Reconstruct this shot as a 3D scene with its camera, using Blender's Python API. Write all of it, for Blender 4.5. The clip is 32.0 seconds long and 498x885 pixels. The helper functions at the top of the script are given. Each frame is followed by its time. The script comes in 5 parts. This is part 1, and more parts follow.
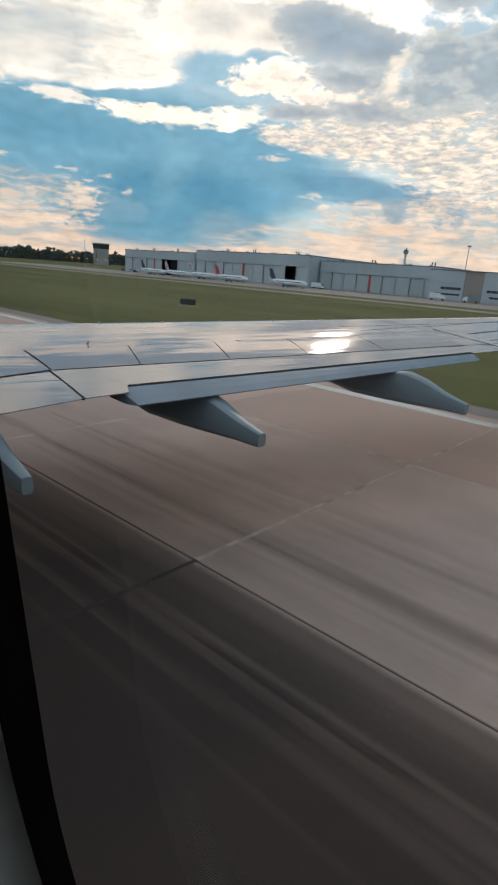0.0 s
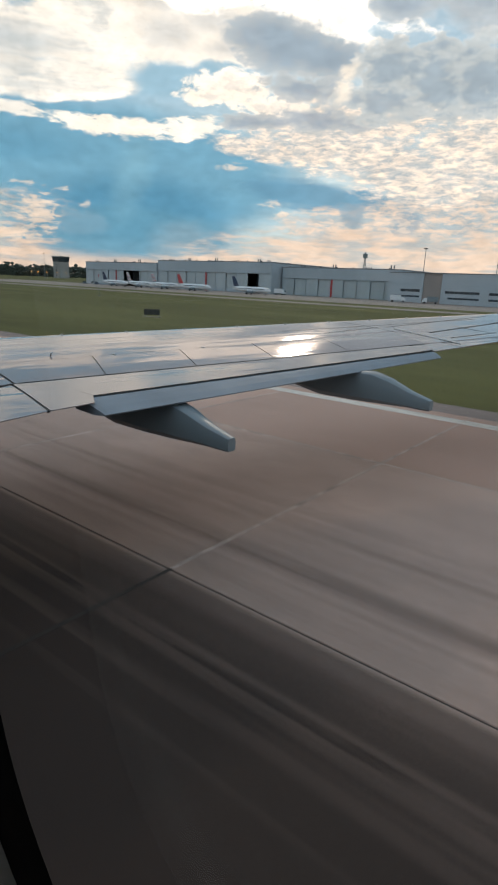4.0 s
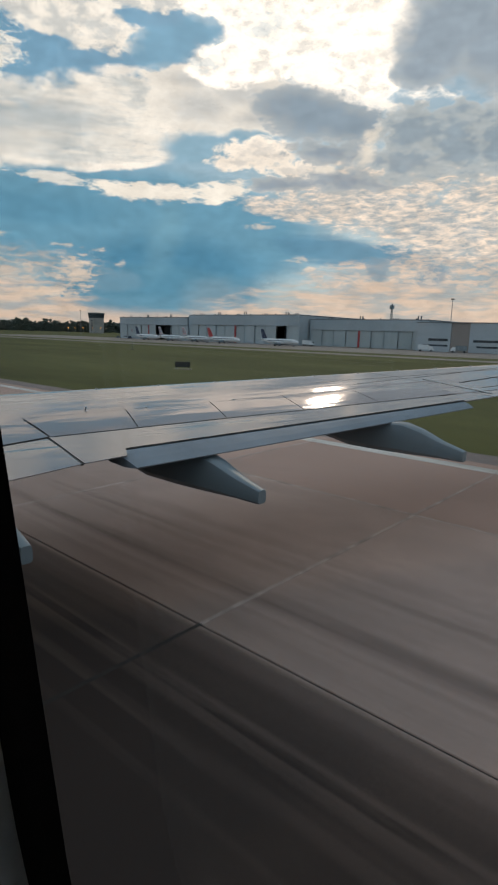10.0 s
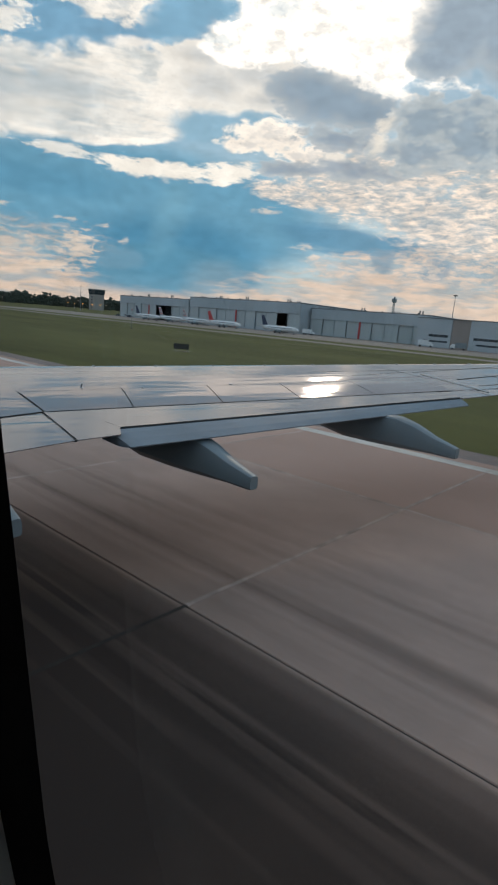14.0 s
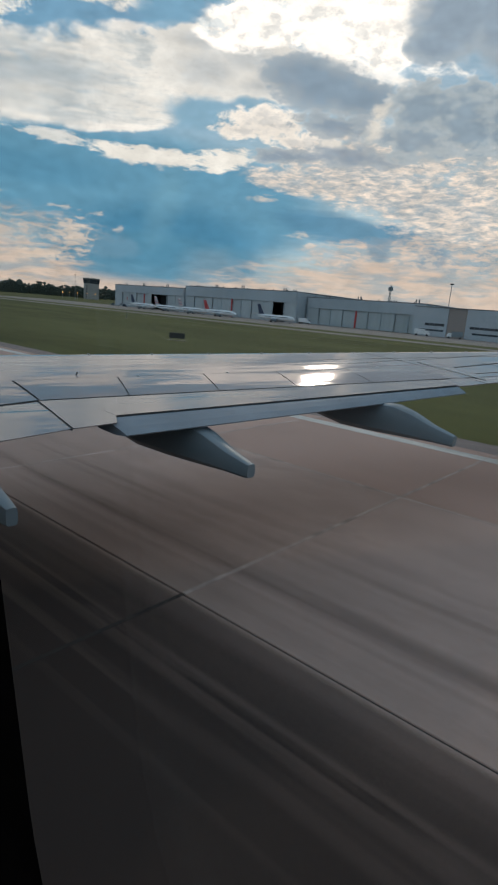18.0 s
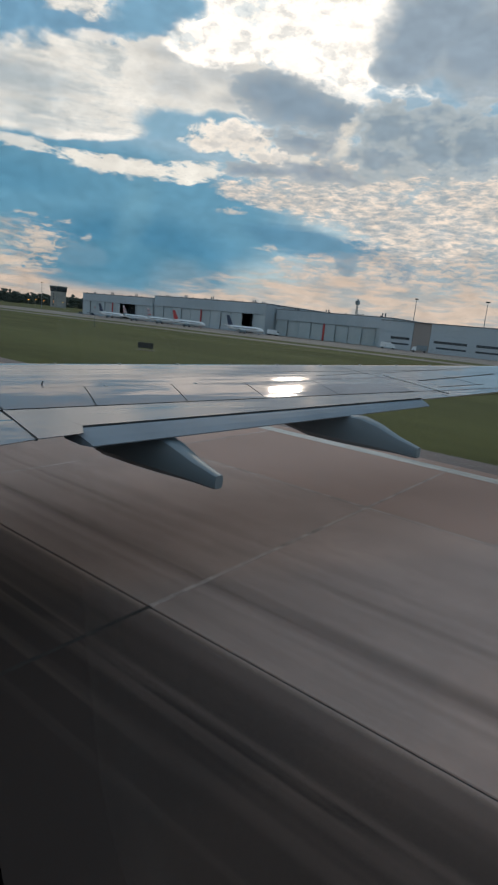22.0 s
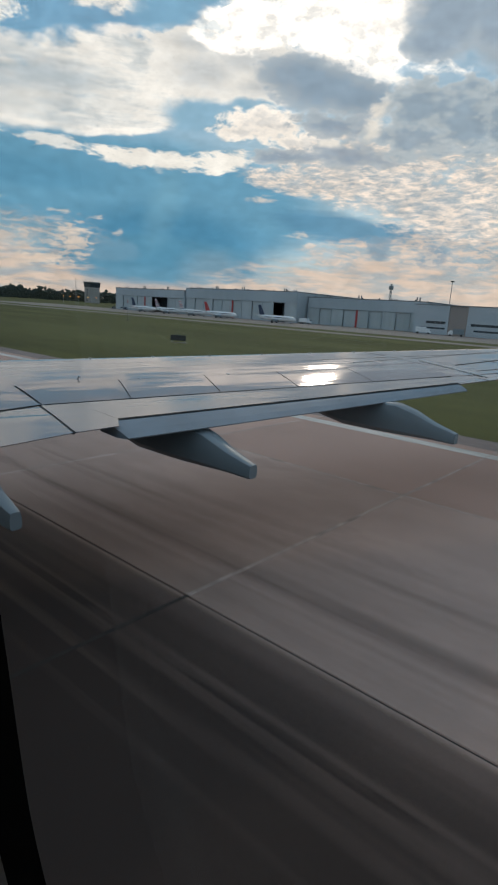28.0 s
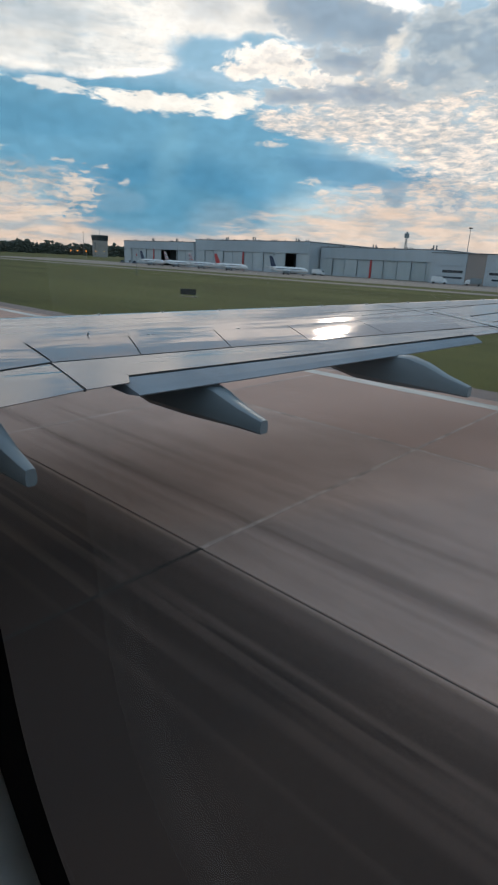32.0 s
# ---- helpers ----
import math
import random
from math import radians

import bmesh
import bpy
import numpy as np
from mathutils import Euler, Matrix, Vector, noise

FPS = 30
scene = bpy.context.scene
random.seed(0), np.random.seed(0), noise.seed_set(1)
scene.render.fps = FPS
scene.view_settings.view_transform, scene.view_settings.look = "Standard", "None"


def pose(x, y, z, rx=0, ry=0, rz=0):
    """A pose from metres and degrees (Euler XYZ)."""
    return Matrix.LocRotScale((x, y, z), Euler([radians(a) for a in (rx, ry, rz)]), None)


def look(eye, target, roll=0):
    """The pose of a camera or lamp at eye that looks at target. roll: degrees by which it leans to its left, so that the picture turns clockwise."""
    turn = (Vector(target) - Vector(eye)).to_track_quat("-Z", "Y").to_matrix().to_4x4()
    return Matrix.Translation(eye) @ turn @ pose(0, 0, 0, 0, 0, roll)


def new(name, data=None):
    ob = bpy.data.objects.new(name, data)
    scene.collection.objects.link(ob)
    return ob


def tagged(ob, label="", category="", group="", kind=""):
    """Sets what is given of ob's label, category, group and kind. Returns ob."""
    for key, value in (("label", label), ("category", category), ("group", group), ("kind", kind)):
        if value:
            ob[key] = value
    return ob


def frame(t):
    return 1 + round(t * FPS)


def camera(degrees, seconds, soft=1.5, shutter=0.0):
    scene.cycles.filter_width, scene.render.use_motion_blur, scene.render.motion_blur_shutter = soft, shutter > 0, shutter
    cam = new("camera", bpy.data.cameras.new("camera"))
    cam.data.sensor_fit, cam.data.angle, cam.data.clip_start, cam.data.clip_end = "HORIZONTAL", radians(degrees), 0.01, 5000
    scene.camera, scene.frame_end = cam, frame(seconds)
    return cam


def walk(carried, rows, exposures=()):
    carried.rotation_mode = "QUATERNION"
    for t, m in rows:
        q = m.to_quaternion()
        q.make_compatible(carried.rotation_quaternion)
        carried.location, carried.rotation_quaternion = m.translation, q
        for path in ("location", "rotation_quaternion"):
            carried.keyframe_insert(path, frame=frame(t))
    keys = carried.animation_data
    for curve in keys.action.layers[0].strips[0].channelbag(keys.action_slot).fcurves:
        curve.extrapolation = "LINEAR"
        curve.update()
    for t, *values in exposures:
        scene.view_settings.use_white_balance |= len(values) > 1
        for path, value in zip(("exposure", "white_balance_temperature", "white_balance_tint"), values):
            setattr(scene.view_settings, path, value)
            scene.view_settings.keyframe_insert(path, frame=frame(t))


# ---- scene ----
cam = camera(48.5, 32.0, soft=2.2)
PATH = [
    (0.0, pose(-0.0234, -0.0141, 4.1235, 72.90, -4.13, 42.21)),
    (0.5, pose(-0.0345, -0.0180, 4.1031, 74.51, -3.51, 43.43)),
    (1.0, pose(-0.0202, -0.0105, 4.1361, 76.45, -2.65, 42.02)),
    (1.5, pose(-0.0307, -0.0010, 4.1035, 75.25, -2.58, 39.87)),
    (2.0, pose(-0.0161, -0.0134, 4.1062, 73.37, -3.16, 39.99)),
    (2.5, pose(-0.0175, -0.0046, 4.1003, 72.97, -3.97, 38.99)),
    (4.5, pose(-0.0038, -0.0139, 4.0883, 74.04, -1.99, 38.63)),
    (5.0, pose(-0.0112, -0.0099, 4.1002, 73.26, -2.26, 39.67)),
    (5.5, pose(-0.0166, -0.0074, 4.0910, 72.93, -3.34, 39.19)),
    (6.0, pose(-0.0119, -0.0027, 4.1013, 73.01, -2.08, 40.37)),
    (6.5, pose(-0.0059, -0.0028, 4.0737, 74.97, -2.51, 41.63)),
    (7.0, pose(-0.0210, -0.0178, 4.1170, 76.48, -0.20, 42.67)),
    (7.5, pose(-0.0157, -0.0052, 4.1142, 74.52, -1.61, 42.09)),
    (8.0, pose(-0.0174, -0.0064, 4.1120, 75.39, -2.97, 41.03)),
    (8.5, pose(-0.0169, -0.0058, 4.1229, 76.45, -2.88, 40.85)),
    (9.0, pose(-0.0278, -0.0149, 4.1366, 77.93, -1.95, 40.17)),
    (9.5, pose(-0.0224, -0.0126, 4.1339, 78.82, -2.79, 40.45)),
    (10.0, pose(-0.0289, -0.0194, 4.1235, 78.88, -1.55, 41.39)),
    (10.5, pose(-0.0267, -0.0095, 4.1247, 78.79, -3.42, 41.44)),
    (11.0, pose(-0.0189, -0.0198, 4.1427, 79.01, -2.01, 42.41)),
    (11.5, pose(-0.0261, -0.0183, 4.1352, 77.54, -3.08, 41.90)),
    (12.0, pose(-0.0220, -0.0071, 4.1187, 76.12, -4.52, 43.66)),
    (12.5, pose(-0.0191, -0.0134, 4.1218, 76.49, -3.61, 43.77)),
    (13.0, pose(-0.0258, -0.0134, 4.1207, 77.06, -1.56, 43.04)),
    (13.5, pose(-0.0332, -0.0110, 4.1059, 76.01, -4.64, 42.01)),
    (14.0, pose(-0.0257, -0.0219, 4.1191, 77.43, -4.67, 41.45)),
    (14.5, pose(-0.0340, -0.0196, 4.1099, 76.97, -2.98, 42.43)),
    (17.0, pose(-0.0356, -0.0067, 4.1102, 78.69, 0.38, 44.25)),
    (17.5, pose(-0.0390, -0.0152, 4.1046, 77.80, -2.65, 42.20)),
    (18.0, pose(-0.0523, -0.0010, 4.0874, 76.39, -4.57, 41.04)),
    (18.5, pose(-0.0470, -0.0046, 4.0957, 77.12, -4.39, 39.95)),
    (19.0, pose(-0.0433, -0.0036, 4.1059, 77.26, -3.87, 39.11)),
    (19.5, pose(-0.0258, -0.0147, 4.0911, 77.56, -5.09, 40.05)),
    (20.0, pose(-0.0316, -0.0169, 4.0987, 77.91, -3.39, 40.75)),
    (20.5, pose(-0.0278, -0.0103, 4.1048, 77.59, -3.66, 40.00)),
    (21.0, pose(-0.0444, -0.0047, 4.0822, 76.53, -5.20, 38.49)),
    (21.5, pose(-0.0279, -0.0099, 4.1024, 78.13, -5.15, 39.52)),
    (22.0, pose(-0.0315, -0.0135, 4.1014, 77.76, -5.51, 37.91)),
    (22.5, pose(-0.0319, -0.0153, 4.0952, 76.49, -5.43, 37.37)),
    (23.0, pose(-0.0228, -0.0150, 4.1114, 76.56, -4.20, 40.09)),
    (23.5, pose(-0.0249, -0.0087, 4.0757, 76.49, -3.64, 40.47)),
    (24.0, pose(-0.0306, -0.0032, 4.0926, 75.33, -3.06, 39.17)),
    (24.5, pose(-0.0320, -0.0072, 4.0898, 75.42, -2.69, 40.83)),
    (25.0, pose(-0.0376, -0.0094, 4.0898, 76.09, -1.79, 40.43)),
    (25.5, pose(-0.0298, -0.0007, 4.0881, 76.56, -1.94, 40.06)),
    (27.5, pose(-0.0347, -0.0057, 4.0947, 76.65, -4.56, 39.41)),
    (28.0, pose(-0.0248, -0.0088, 4.0954, 76.48, -3.61, 41.11)),
    (28.5, pose(-0.0434, -0.0087, 4.0932, 77.55, -4.15, 40.66)),
    (29.0, pose(-0.0327, -0.0076, 4.0953, 76.35, -4.83, 39.75)),
    (29.5, pose(-0.0306, -0.0121, 4.0965, 76.64, -3.90, 42.16)),
    (30.0, pose(-0.0221, -0.0066, 4.0976, 77.22, -2.81, 44.06)),
    (30.5, pose(-0.0088, -0.0140, 4.1059, 77.38, -1.36, 46.17)),
    (31.0, pose(-0.0133, -0.0085, 4.1094, 74.01, -1.33, 44.80)),
    (31.5, pose(-0.0035, -0.0024, 4.1069, 72.25, -2.28, 42.64)),
    (32.0, pose(0.0012, -0.0037, 4.1016, 71.79, -2.72, 42.21)),
]
walk(cam, PATH, exposures=((0.0, 0.5, 7350, 13), (5.0, 0.48, 7350, 13), (8.0, 0.4, 7300, 13), (10.0, 0.1, 7200, 12), (12.0, 0.0, 6950, 11), (14.0, 0.2, 6900, 11), (17.0, 0.2, 7050, 12), (18.0, 0.04, 6750, 10), (20.0, 0.02, 6650, 10), (22.0, 0.04, 6750, 10), (23.0, 0.1, 6750, 10), (24.0, 0.34, 7050, 12), (25.0, 0.2, 6850, 11), (28.0, 0.14, 6750, 10), (29.0, 0.02, 6700, 10), (30.0, 0.1, 6650, 11), (31.0, 0.32, 6700, 11), (32.0, 0.34, 6700, 11)))


# ---- sky, sun ----
def lin(r, g, b):
    """Linear colour from 0-255 display values."""
    return tuple((c / 255 / 12.92) if c <= 10 else ((c / 255 + 0.055) / 1.055) ** 2.4 for c in (r, g, b)) + (1.0,)


SUN_YAW, SUN_EL = 30.8, 25.85
VIEW_YAW = 40.0

world = bpy.data.worlds.new("world")
scene.world = world
world.use_nodes = True
wt = world.node_tree
wt.nodes.clear()


def wlink(a, b):
    wt.links.new(a, b)


def wmath(op, a, b=None, clamp=False):
    n = wt.nodes.new("ShaderNodeMath")
    n.operation, n.use_clamp = op, clamp
    for i, v in enumerate((a, b)):
        if v is None:
            continue
        if isinstance(v, (int, float)):
            n.inputs[i].default_value = v
        else:
            wlink(v, n.inputs[i])
    return n.outputs[0]


coord = wt.nodes.new("ShaderNodeTexCoord")
split = wt.nodes.new("ShaderNodeSeparateXYZ")
wlink(coord.outputs["Generated"], split.inputs[0])
yaw = wmath("ARCTAN2", wmath("MULTIPLY", split.outputs[0], -1.0), split.outputs[1])
az_raw = wmath("SUBTRACT", VIEW_YAW, wmath("MULTIPLY", yaw, 57.2958))
az = wmath("WRAP", az_raw, 180.0)
az.node.inputs[2].default_value = -180.0
el = wmath("MULTIPLY", wmath("ARCSINE", split.outputs[2]), 57.2958)
flat = wt.nodes.new("ShaderNodeCombineXYZ")
wlink(az, flat.inputs[0]), wlink(el, flat.inputs[1])


def wnoise(vec, sx, sy, detail, rough=0.6, off=0.0, distort=0.0):
    m = wt.nodes.new("ShaderNodeMapping")
    m.inputs["Location"].default_value = (off, off * 0.7, off * 1.3)
    m.inputs["Scale"].default_value = (sx, sy, 1)
    wlink(vec, m.inputs["Vector"])
    n = wt.nodes.new("ShaderNodeTexNoise")
    n.inputs["Scale"].default_value = 1.0
    n.inputs["Detail"].default_value = detail
    n.inputs["Roughness"].default_value = rough
    n.inputs["Distortion"].default_value = distort
    wlink(m.outputs[0], n.inputs["Vector"])
    return n


def warped(vec, amount, scale, off):
    n = wnoise(vec, scale * 0.6, scale, 4, 0.6, off)
    sub = wt.nodes.new("ShaderNodeVectorMath")
    sub.operation = "SUBTRACT"
    wlink(n.outputs["Color"], sub.inputs[0])
    sub.inputs[1].default_value = (0.5, 0.5, 0.5)
    mul = wt.nodes.new("ShaderNodeVectorMath")
    mul.operation = "MULTIPLY"
    wlink(sub.outputs[0], mul.inputs[0])
    mul.inputs[1].default_value = (amount * 1.8, amount, 0)
    add = wt.nodes.new("ShaderNodeVectorMath")
    wlink(vec, add.inputs[0]), wlink(mul.outputs[0], add.inputs[1])
    return add.outputs[0]


wvec = warped(flat.outputs[0], 0.7, 0.25, 3.1)
wvec2 = warped(wvec, 0.7, 0.9, 8.3)
billow = wnoise(wvec, 0.22, 0.42, 9, 0.62, 1.7).outputs["Fac"]
ripple = wnoise(wvec, 0.42, 1.15, 8, 0.62, 5.2, 0.6).outputs["Fac"]
fine = wnoise(flat.outputs[0], 0.9, 1.7, 7, 0.65, 9.0).outputs["Fac"]


def ramp(value, lo, hi, smooth=True, a=0.0, b=1.0):
    n = wt.nodes.new("ShaderNodeMapRange")
    n.interpolation_type = "SMOOTHSTEP" if smooth else "LINEAR"
    n.inputs[1].default_value, n.inputs[2].default_value = lo, hi
    n.inputs[3].default_value, n.inputs[4].default_value = a, b
    wlink(value, n.inputs[0])
    return n.outputs[0]


def blob(a, e, ra, re, turn=0.0, vec=None):
    m = wt.nodes.new("ShaderNodeMapping")
    m.vector_type = "TEXTURE"
    m.inputs["Location"].default_value = (a, e, 0)
    m.inputs["Rotation"].default_value = (0, 0, radians(turn))
    m.inputs["Scale"].default_value = (ra, re, 1)
    wlink(vec or wvec2, m.inputs["Vector"])
    g = wt.nodes.new("ShaderNodeTexGradient")
    g.gradient_type = "SPHERICAL"
    wlink(m.outputs[0], g.inputs[0])
    return g.outputs["Fac"]


def over(under, colour, mask):
    n = wt.nodes.new("ShaderNodeMix")
    n.data_type = "RGBA"
    for sock, v in ((n.inputs[0], mask), (n.inputs[6], under), (n.inputs[7], colour)):
        if isinstance(v, (int, float, tuple)):
            sock.default_value = v
        else:
            wlink(v, sock)
    return n.outputs[2]


def scaled(colour, k):
    return tuple(c * k for c in colour[:3]) + (1.0,)


# clear air: the physical sky, tinted towards the hazy blue of a summer afternoon
air = wt.nodes.new("ShaderNodeTexSky")
air.sky_type = "NISHITA"
air.sun_disc = False
air.sun_elevation, air.sun_rotation = radians(SUN_EL), radians(-SUN_YAW)
air.air_density, air.dust_density = 1.0, 1.2
dim = wt.nodes.new("ShaderNodeVectorMath")
dim.operation = "SCALE"
dim.inputs[3].default_value = 0.09
wlink(air.outputs[0], dim.inputs[0])
grad = over(lin(132, 176, 202), lin(106, 162, 200), ramp(el, 8.0, 24.0))
sky = over(dim.outputs[0], grad, 0.9)


def mass(grain, rough, *spots):
    """Cloud depth: the union of soft spots, its outline broken up by the grain."""
    g = blob(*spots[0])
    for s in spots[1:]:
        g = wmath("MAXIMUM", g, blob(*s))
    n = wmath("MULTIPLY", wmath("SUBTRACT", grain, 0.5), rough)
    return wmath("ADD", g, wmath("MULTIPLY", n, ramp(g, 0.0, 0.16)))


def lay(under, colour, d, lo, hi, opacity=1.0):
    return over(under, colour, wmath("MULTIPLY", ramp(d, lo, hi), opacity))


def shaded(rim, mid, core, d, a, b):
    """Backlit cloud: bright and thin at the rim, greyer where it is thick."""
    return over(over(rim, mid, ramp(d, 0.05, a)), core, ramp(d, a, b))


small = wnoise(warped(flat.outputs[0], 0.8, 0.5, 4.4), 0.8, 1.7, 7, 0.6, 12.0, 0.2).outputs["Fac"]
streak = wnoise(warped(flat.outputs[0], 1.0, 0.3, 6.4), 0.2, 1.4, 7, 0.6, 2.0, 0.1).outputs["Fac"]
puff = wnoise(warped(flat.outputs[0], 1.2, 0.35, 2.2), 0.24, 0.42, 9, 0.6, 21.0, 0.1).outputs["Fac"]
heap = wnoise(warped(flat.outputs[0], 0.6, 0.6, 7.2), 0.5, 0.9, 9, 0.6, 33.0, 0.1).outputs["Fac"]
fleck = wnoise(warped(flat.outputs[0], 0.7, 0.9, 5.7), 1.0, 3.4, 7, 0.62, 41.0, 0.3).outputs["Fac"]
shred = wnoise(warped(flat.outputs[0], 0.9, 0.8, 9.1), 0.55, 2.2, 9, 0.66, 57.0, 0.2).outputs["Fac"]
bands = wmath("ADD", wmath("MULTIPLY", ripple, 0.25), wmath("ADD", wmath("MULTIPLY", shred, 0.35), wmath("MULTIPLY", fleck, 0.4)))
wool = wmath("ADD", wmath("MULTIPLY", puff, 0.55), wmath("MULTIPLY", heap, 0.45))
WHITE, BLAZE = lin(250, 249, 247), scaled(lin(255, 253, 250), 1.2)
# broken cloud over the rest of the dome
far_side = wmath("MAXIMUM", ramp(el, 28.0, 36.0), ramp(wmath("ABSOLUTE", az), 32.0, 44.0))
sky = over(sky, over(lin(160, 174, 188), lin(214, 210, 208), ramp(fine, 0.35, 0.65, False)), wmath("MULTIPLY", ramp(billow, 0.42, 0.62), wmath("MULTIPLY", far_side, ramp(el, 2.0, 10.0))))
# blue rain curtain under the cloud base, deepest low in the middle, with a pale shaft of light in it
sky = lay(sky, lin(96, 153, 186), mass(streak, 0.1, (-13.4, 9.1, 23.6, 6.5, -1)), 0.0, 0.35, 0.95)
sky = lay(sky, lin(88, 147, 182), mass(streak, 0.2, (-22.5, 10.6, 10.7, 1.8, 0)), 0.0, 0.6, 0.7)
sky = lay(sky, lin(72, 132, 168), mass(streak, 0.1, (-9.4, 6.0, 11.9, 4.1, -0)), 0.0, 0.6, 0.9)
sky = lay(sky, lin(84, 141, 173), mass(streak, 0.1, (-11.0, 3.7, 13.1, 3.1, -0)), 0.0, 0.3, 0.9)
sky = lay(sky, lin(124, 176, 202), mass(puff, 0.2, (-9.8, 9.3, 2.3, 6.0, -18)), 0.0, 0.9, 0.4)
sky = lay(sky, lin(92, 144, 178), mass(streak, 0.7, (6.7, 8.1, 7.8, 1.7, -7), (12.5, 7.7, 5.9, 1.2, -4)), 0.03, 0.5, 0.9)
# warm streaks and haze low over the land
sky = over(sky, over(lin(154, 173, 187), lin(218, 201, 189), ramp(shred, 0.4, 0.62)), wmath("MULTIPLY", ramp(mass(shred, 0.9, (12.8, 5.4, 10.8, 2.3, -1), (16.5, 6.6, 5.5, 2.3, -2), (22.5, 6.6, 7.9, 3.0, 1)), 0.04, 0.45), 0.9))
sky = over(sky, over(lin(142, 170, 186), lin(206, 194, 185), ramp(shred, 0.4, 0.64)), wmath("MULTIPLY", ramp(mass(shred, 0.9, (-26.2, 4.9, 14.0, 3.1, 4), (-32.4, 6.1, 9.9, 4.0, 4)), 0.04, 0.8), 0.85))
sky = lay(sky, lin(108, 152, 180), mass(heap, 0.8, (-24.4, 3.7, 2.7, 0.8, 3), (-28.7, 3.1, 2.3, 0.6, 3), (-14.4, 4.7, 3.4, 1.4, 3)), 0.05, 0.5, 0.7)
sky = lay(sky, lin(204, 186, 174), wmath("SUBTRACT", 1.0, wmath("MULTIPLY", wmath("ADD", el, wmath("MULTIPLY", wmath("SUBTRACT", streak, 0.5), 1.4)), 0.34)), 0.15, 0.62, 0.92)
sky = lay(sky, lin(122, 156, 178), mass(streak, 0.3, (-5.2, 3.2, 4.3, 3.1, 3)), 0.0, 0.7, 0.7)
sky = over(sky, over(lin(164, 174, 182), lin(214, 196, 183), ramp(streak, 0.38, 0.6)), wmath("MULTIPLY", ramp(mass(streak, 0.9, (14.0, 1.6, 24.0, 4.6, 0), (-27.0, 1.2, 14.0, 4.0, 0)), 0.04, 0.45), 0.9))
# low cumulus with lit edges
sky = lay(sky, lin(222, 206, 192), mass(fleck, 2.8, (-18.3, 5.3, 3.0, 3.0, -20), (-20.5, 3.4, 5.0, 1.1, 3), (-29.0, 4.0, 4.5, 1.6, 3)), 0.3, 0.9, 0.7)
sky = lay(sky, lin(126, 154, 176), mass(heap, 1.0, (16.1, 5.9, 1.9, 1.4, 2), (11.1, 6.5, 1.4, 1.4, -16)), 0.1, 0.5, 0.75)
sky = lay(sky, lin(222, 208, 196), mass(fleck, 2.8, (15.8, 5.6, 1.9, 1.7, 2)), 0.3, 1.0, 0.55)
# ragged cumulus at the side and small shreds
sky = over(sky, shaded(lin(234, 230, 224), lin(214, 213, 210), lin(176, 190, 198), mass(heap, 1.6, (-29.6, 11.6, 4.1, 1.8, 6), (-29.5, 8.9, 3.9, 1.4, 5)), 0.4, 0.9), wmath("MULTIPLY", ramp(mass(heap, 1.6, (-29.6, 11.6, 4.1, 1.8, 6), (-29.5, 8.9, 3.9, 1.4, 5)), 0.12, 0.4), 0.85))
sky = lay(sky, lin(224, 214, 204), mass(shred, 2.6, (-25.6, 8.0, 2.7, 1.0, 4), (-19.6, 7.7, 2.2, 0.5, 3), (-16.0, 7.6, 1.5, 0.4, 3), (-13.8, 6.4, 1.7, 0.7, 3), (3.1, 7.2, 2.0, 0.7, 2), (-0.6, 10.2, 2.4, 0.6, 2), (4.4, 6.5, 1.5, 0.4, 2), (-17.5, 6.0, 2.2, 0.8, 3)), 0.4, 1.0, 0.65)
# mottled white cloud at the top and the bank along its edge
sky = lay(sky, lin(228, 232, 233), mass(small, 1.9, (-27.4, 22.0, 6.8, 3.4, 8), (-28.5, 24.9, 5.1, 1.9, 9)), 0.16, 0.5, 0.95)
sky = over(sky, over(lin(206, 214, 220), lin(240, 241, 240), ramp(heap, 0.4, 0.58)), ramp(mass(heap, 1.0, (-19.3, 25.4, 9.4, 2.3, -8), (-13.0, 27.6, 9.2, 1.7, -1), (-25.7, 25.5, 5.3, 1.6, 8)), 0.08, 0.3))
# large smooth lens of cloud, grey inside, white along its far edge
lens = mass(wool, 1.3, (-24.5, 17.1, 11.9, 3.8, 4), (-16.1, 18.3, 8.0, 4.1, 4), (-13.5, 20.4, 4.2, 2.2, 3), (-11.3, 17.6, 3.9, 1.7, 3), (-28.3, 15.8, 10.5, 2.5, 6), (-15.2, 15.5, 7.6, 1.4, 6))
sky = over(sky, over(lin(198, 208, 215), lin(236, 237, 236), ramp(wmath("ADD", wmath("MULTIPLY", streak, 0.6), wmath("MULTIPLY", puff, 0.4)), 0.36, 0.6)), ramp(lens, 0.05, 0.36))
sky = lay(sky, lin(176, 191, 203), mass(puff, 1.8, (-26.9, 17.5, 11.6, 2.6, 6), (-20.5, 18.1, 7.8, 2.1, 2)), 0.12, 0.8, 0.85)
sky = lay(sky, lin(150, 178, 200), mass(shred, 2.4, (-25.4, 18.5, 8.5, 1.2, 3), (-18.9, 16.2, 6.4, 1.1, 7), (-28.8, 14.8, 5.9, 1.0, 6)), 0.45, 0.95, 0.5)
sky = lay(sky, lin(206, 213, 217), mass(streak, 1.6, (-21.0, 16.0, 10.6, 1.6, 7)), 0.25, 0.7, 0.6)
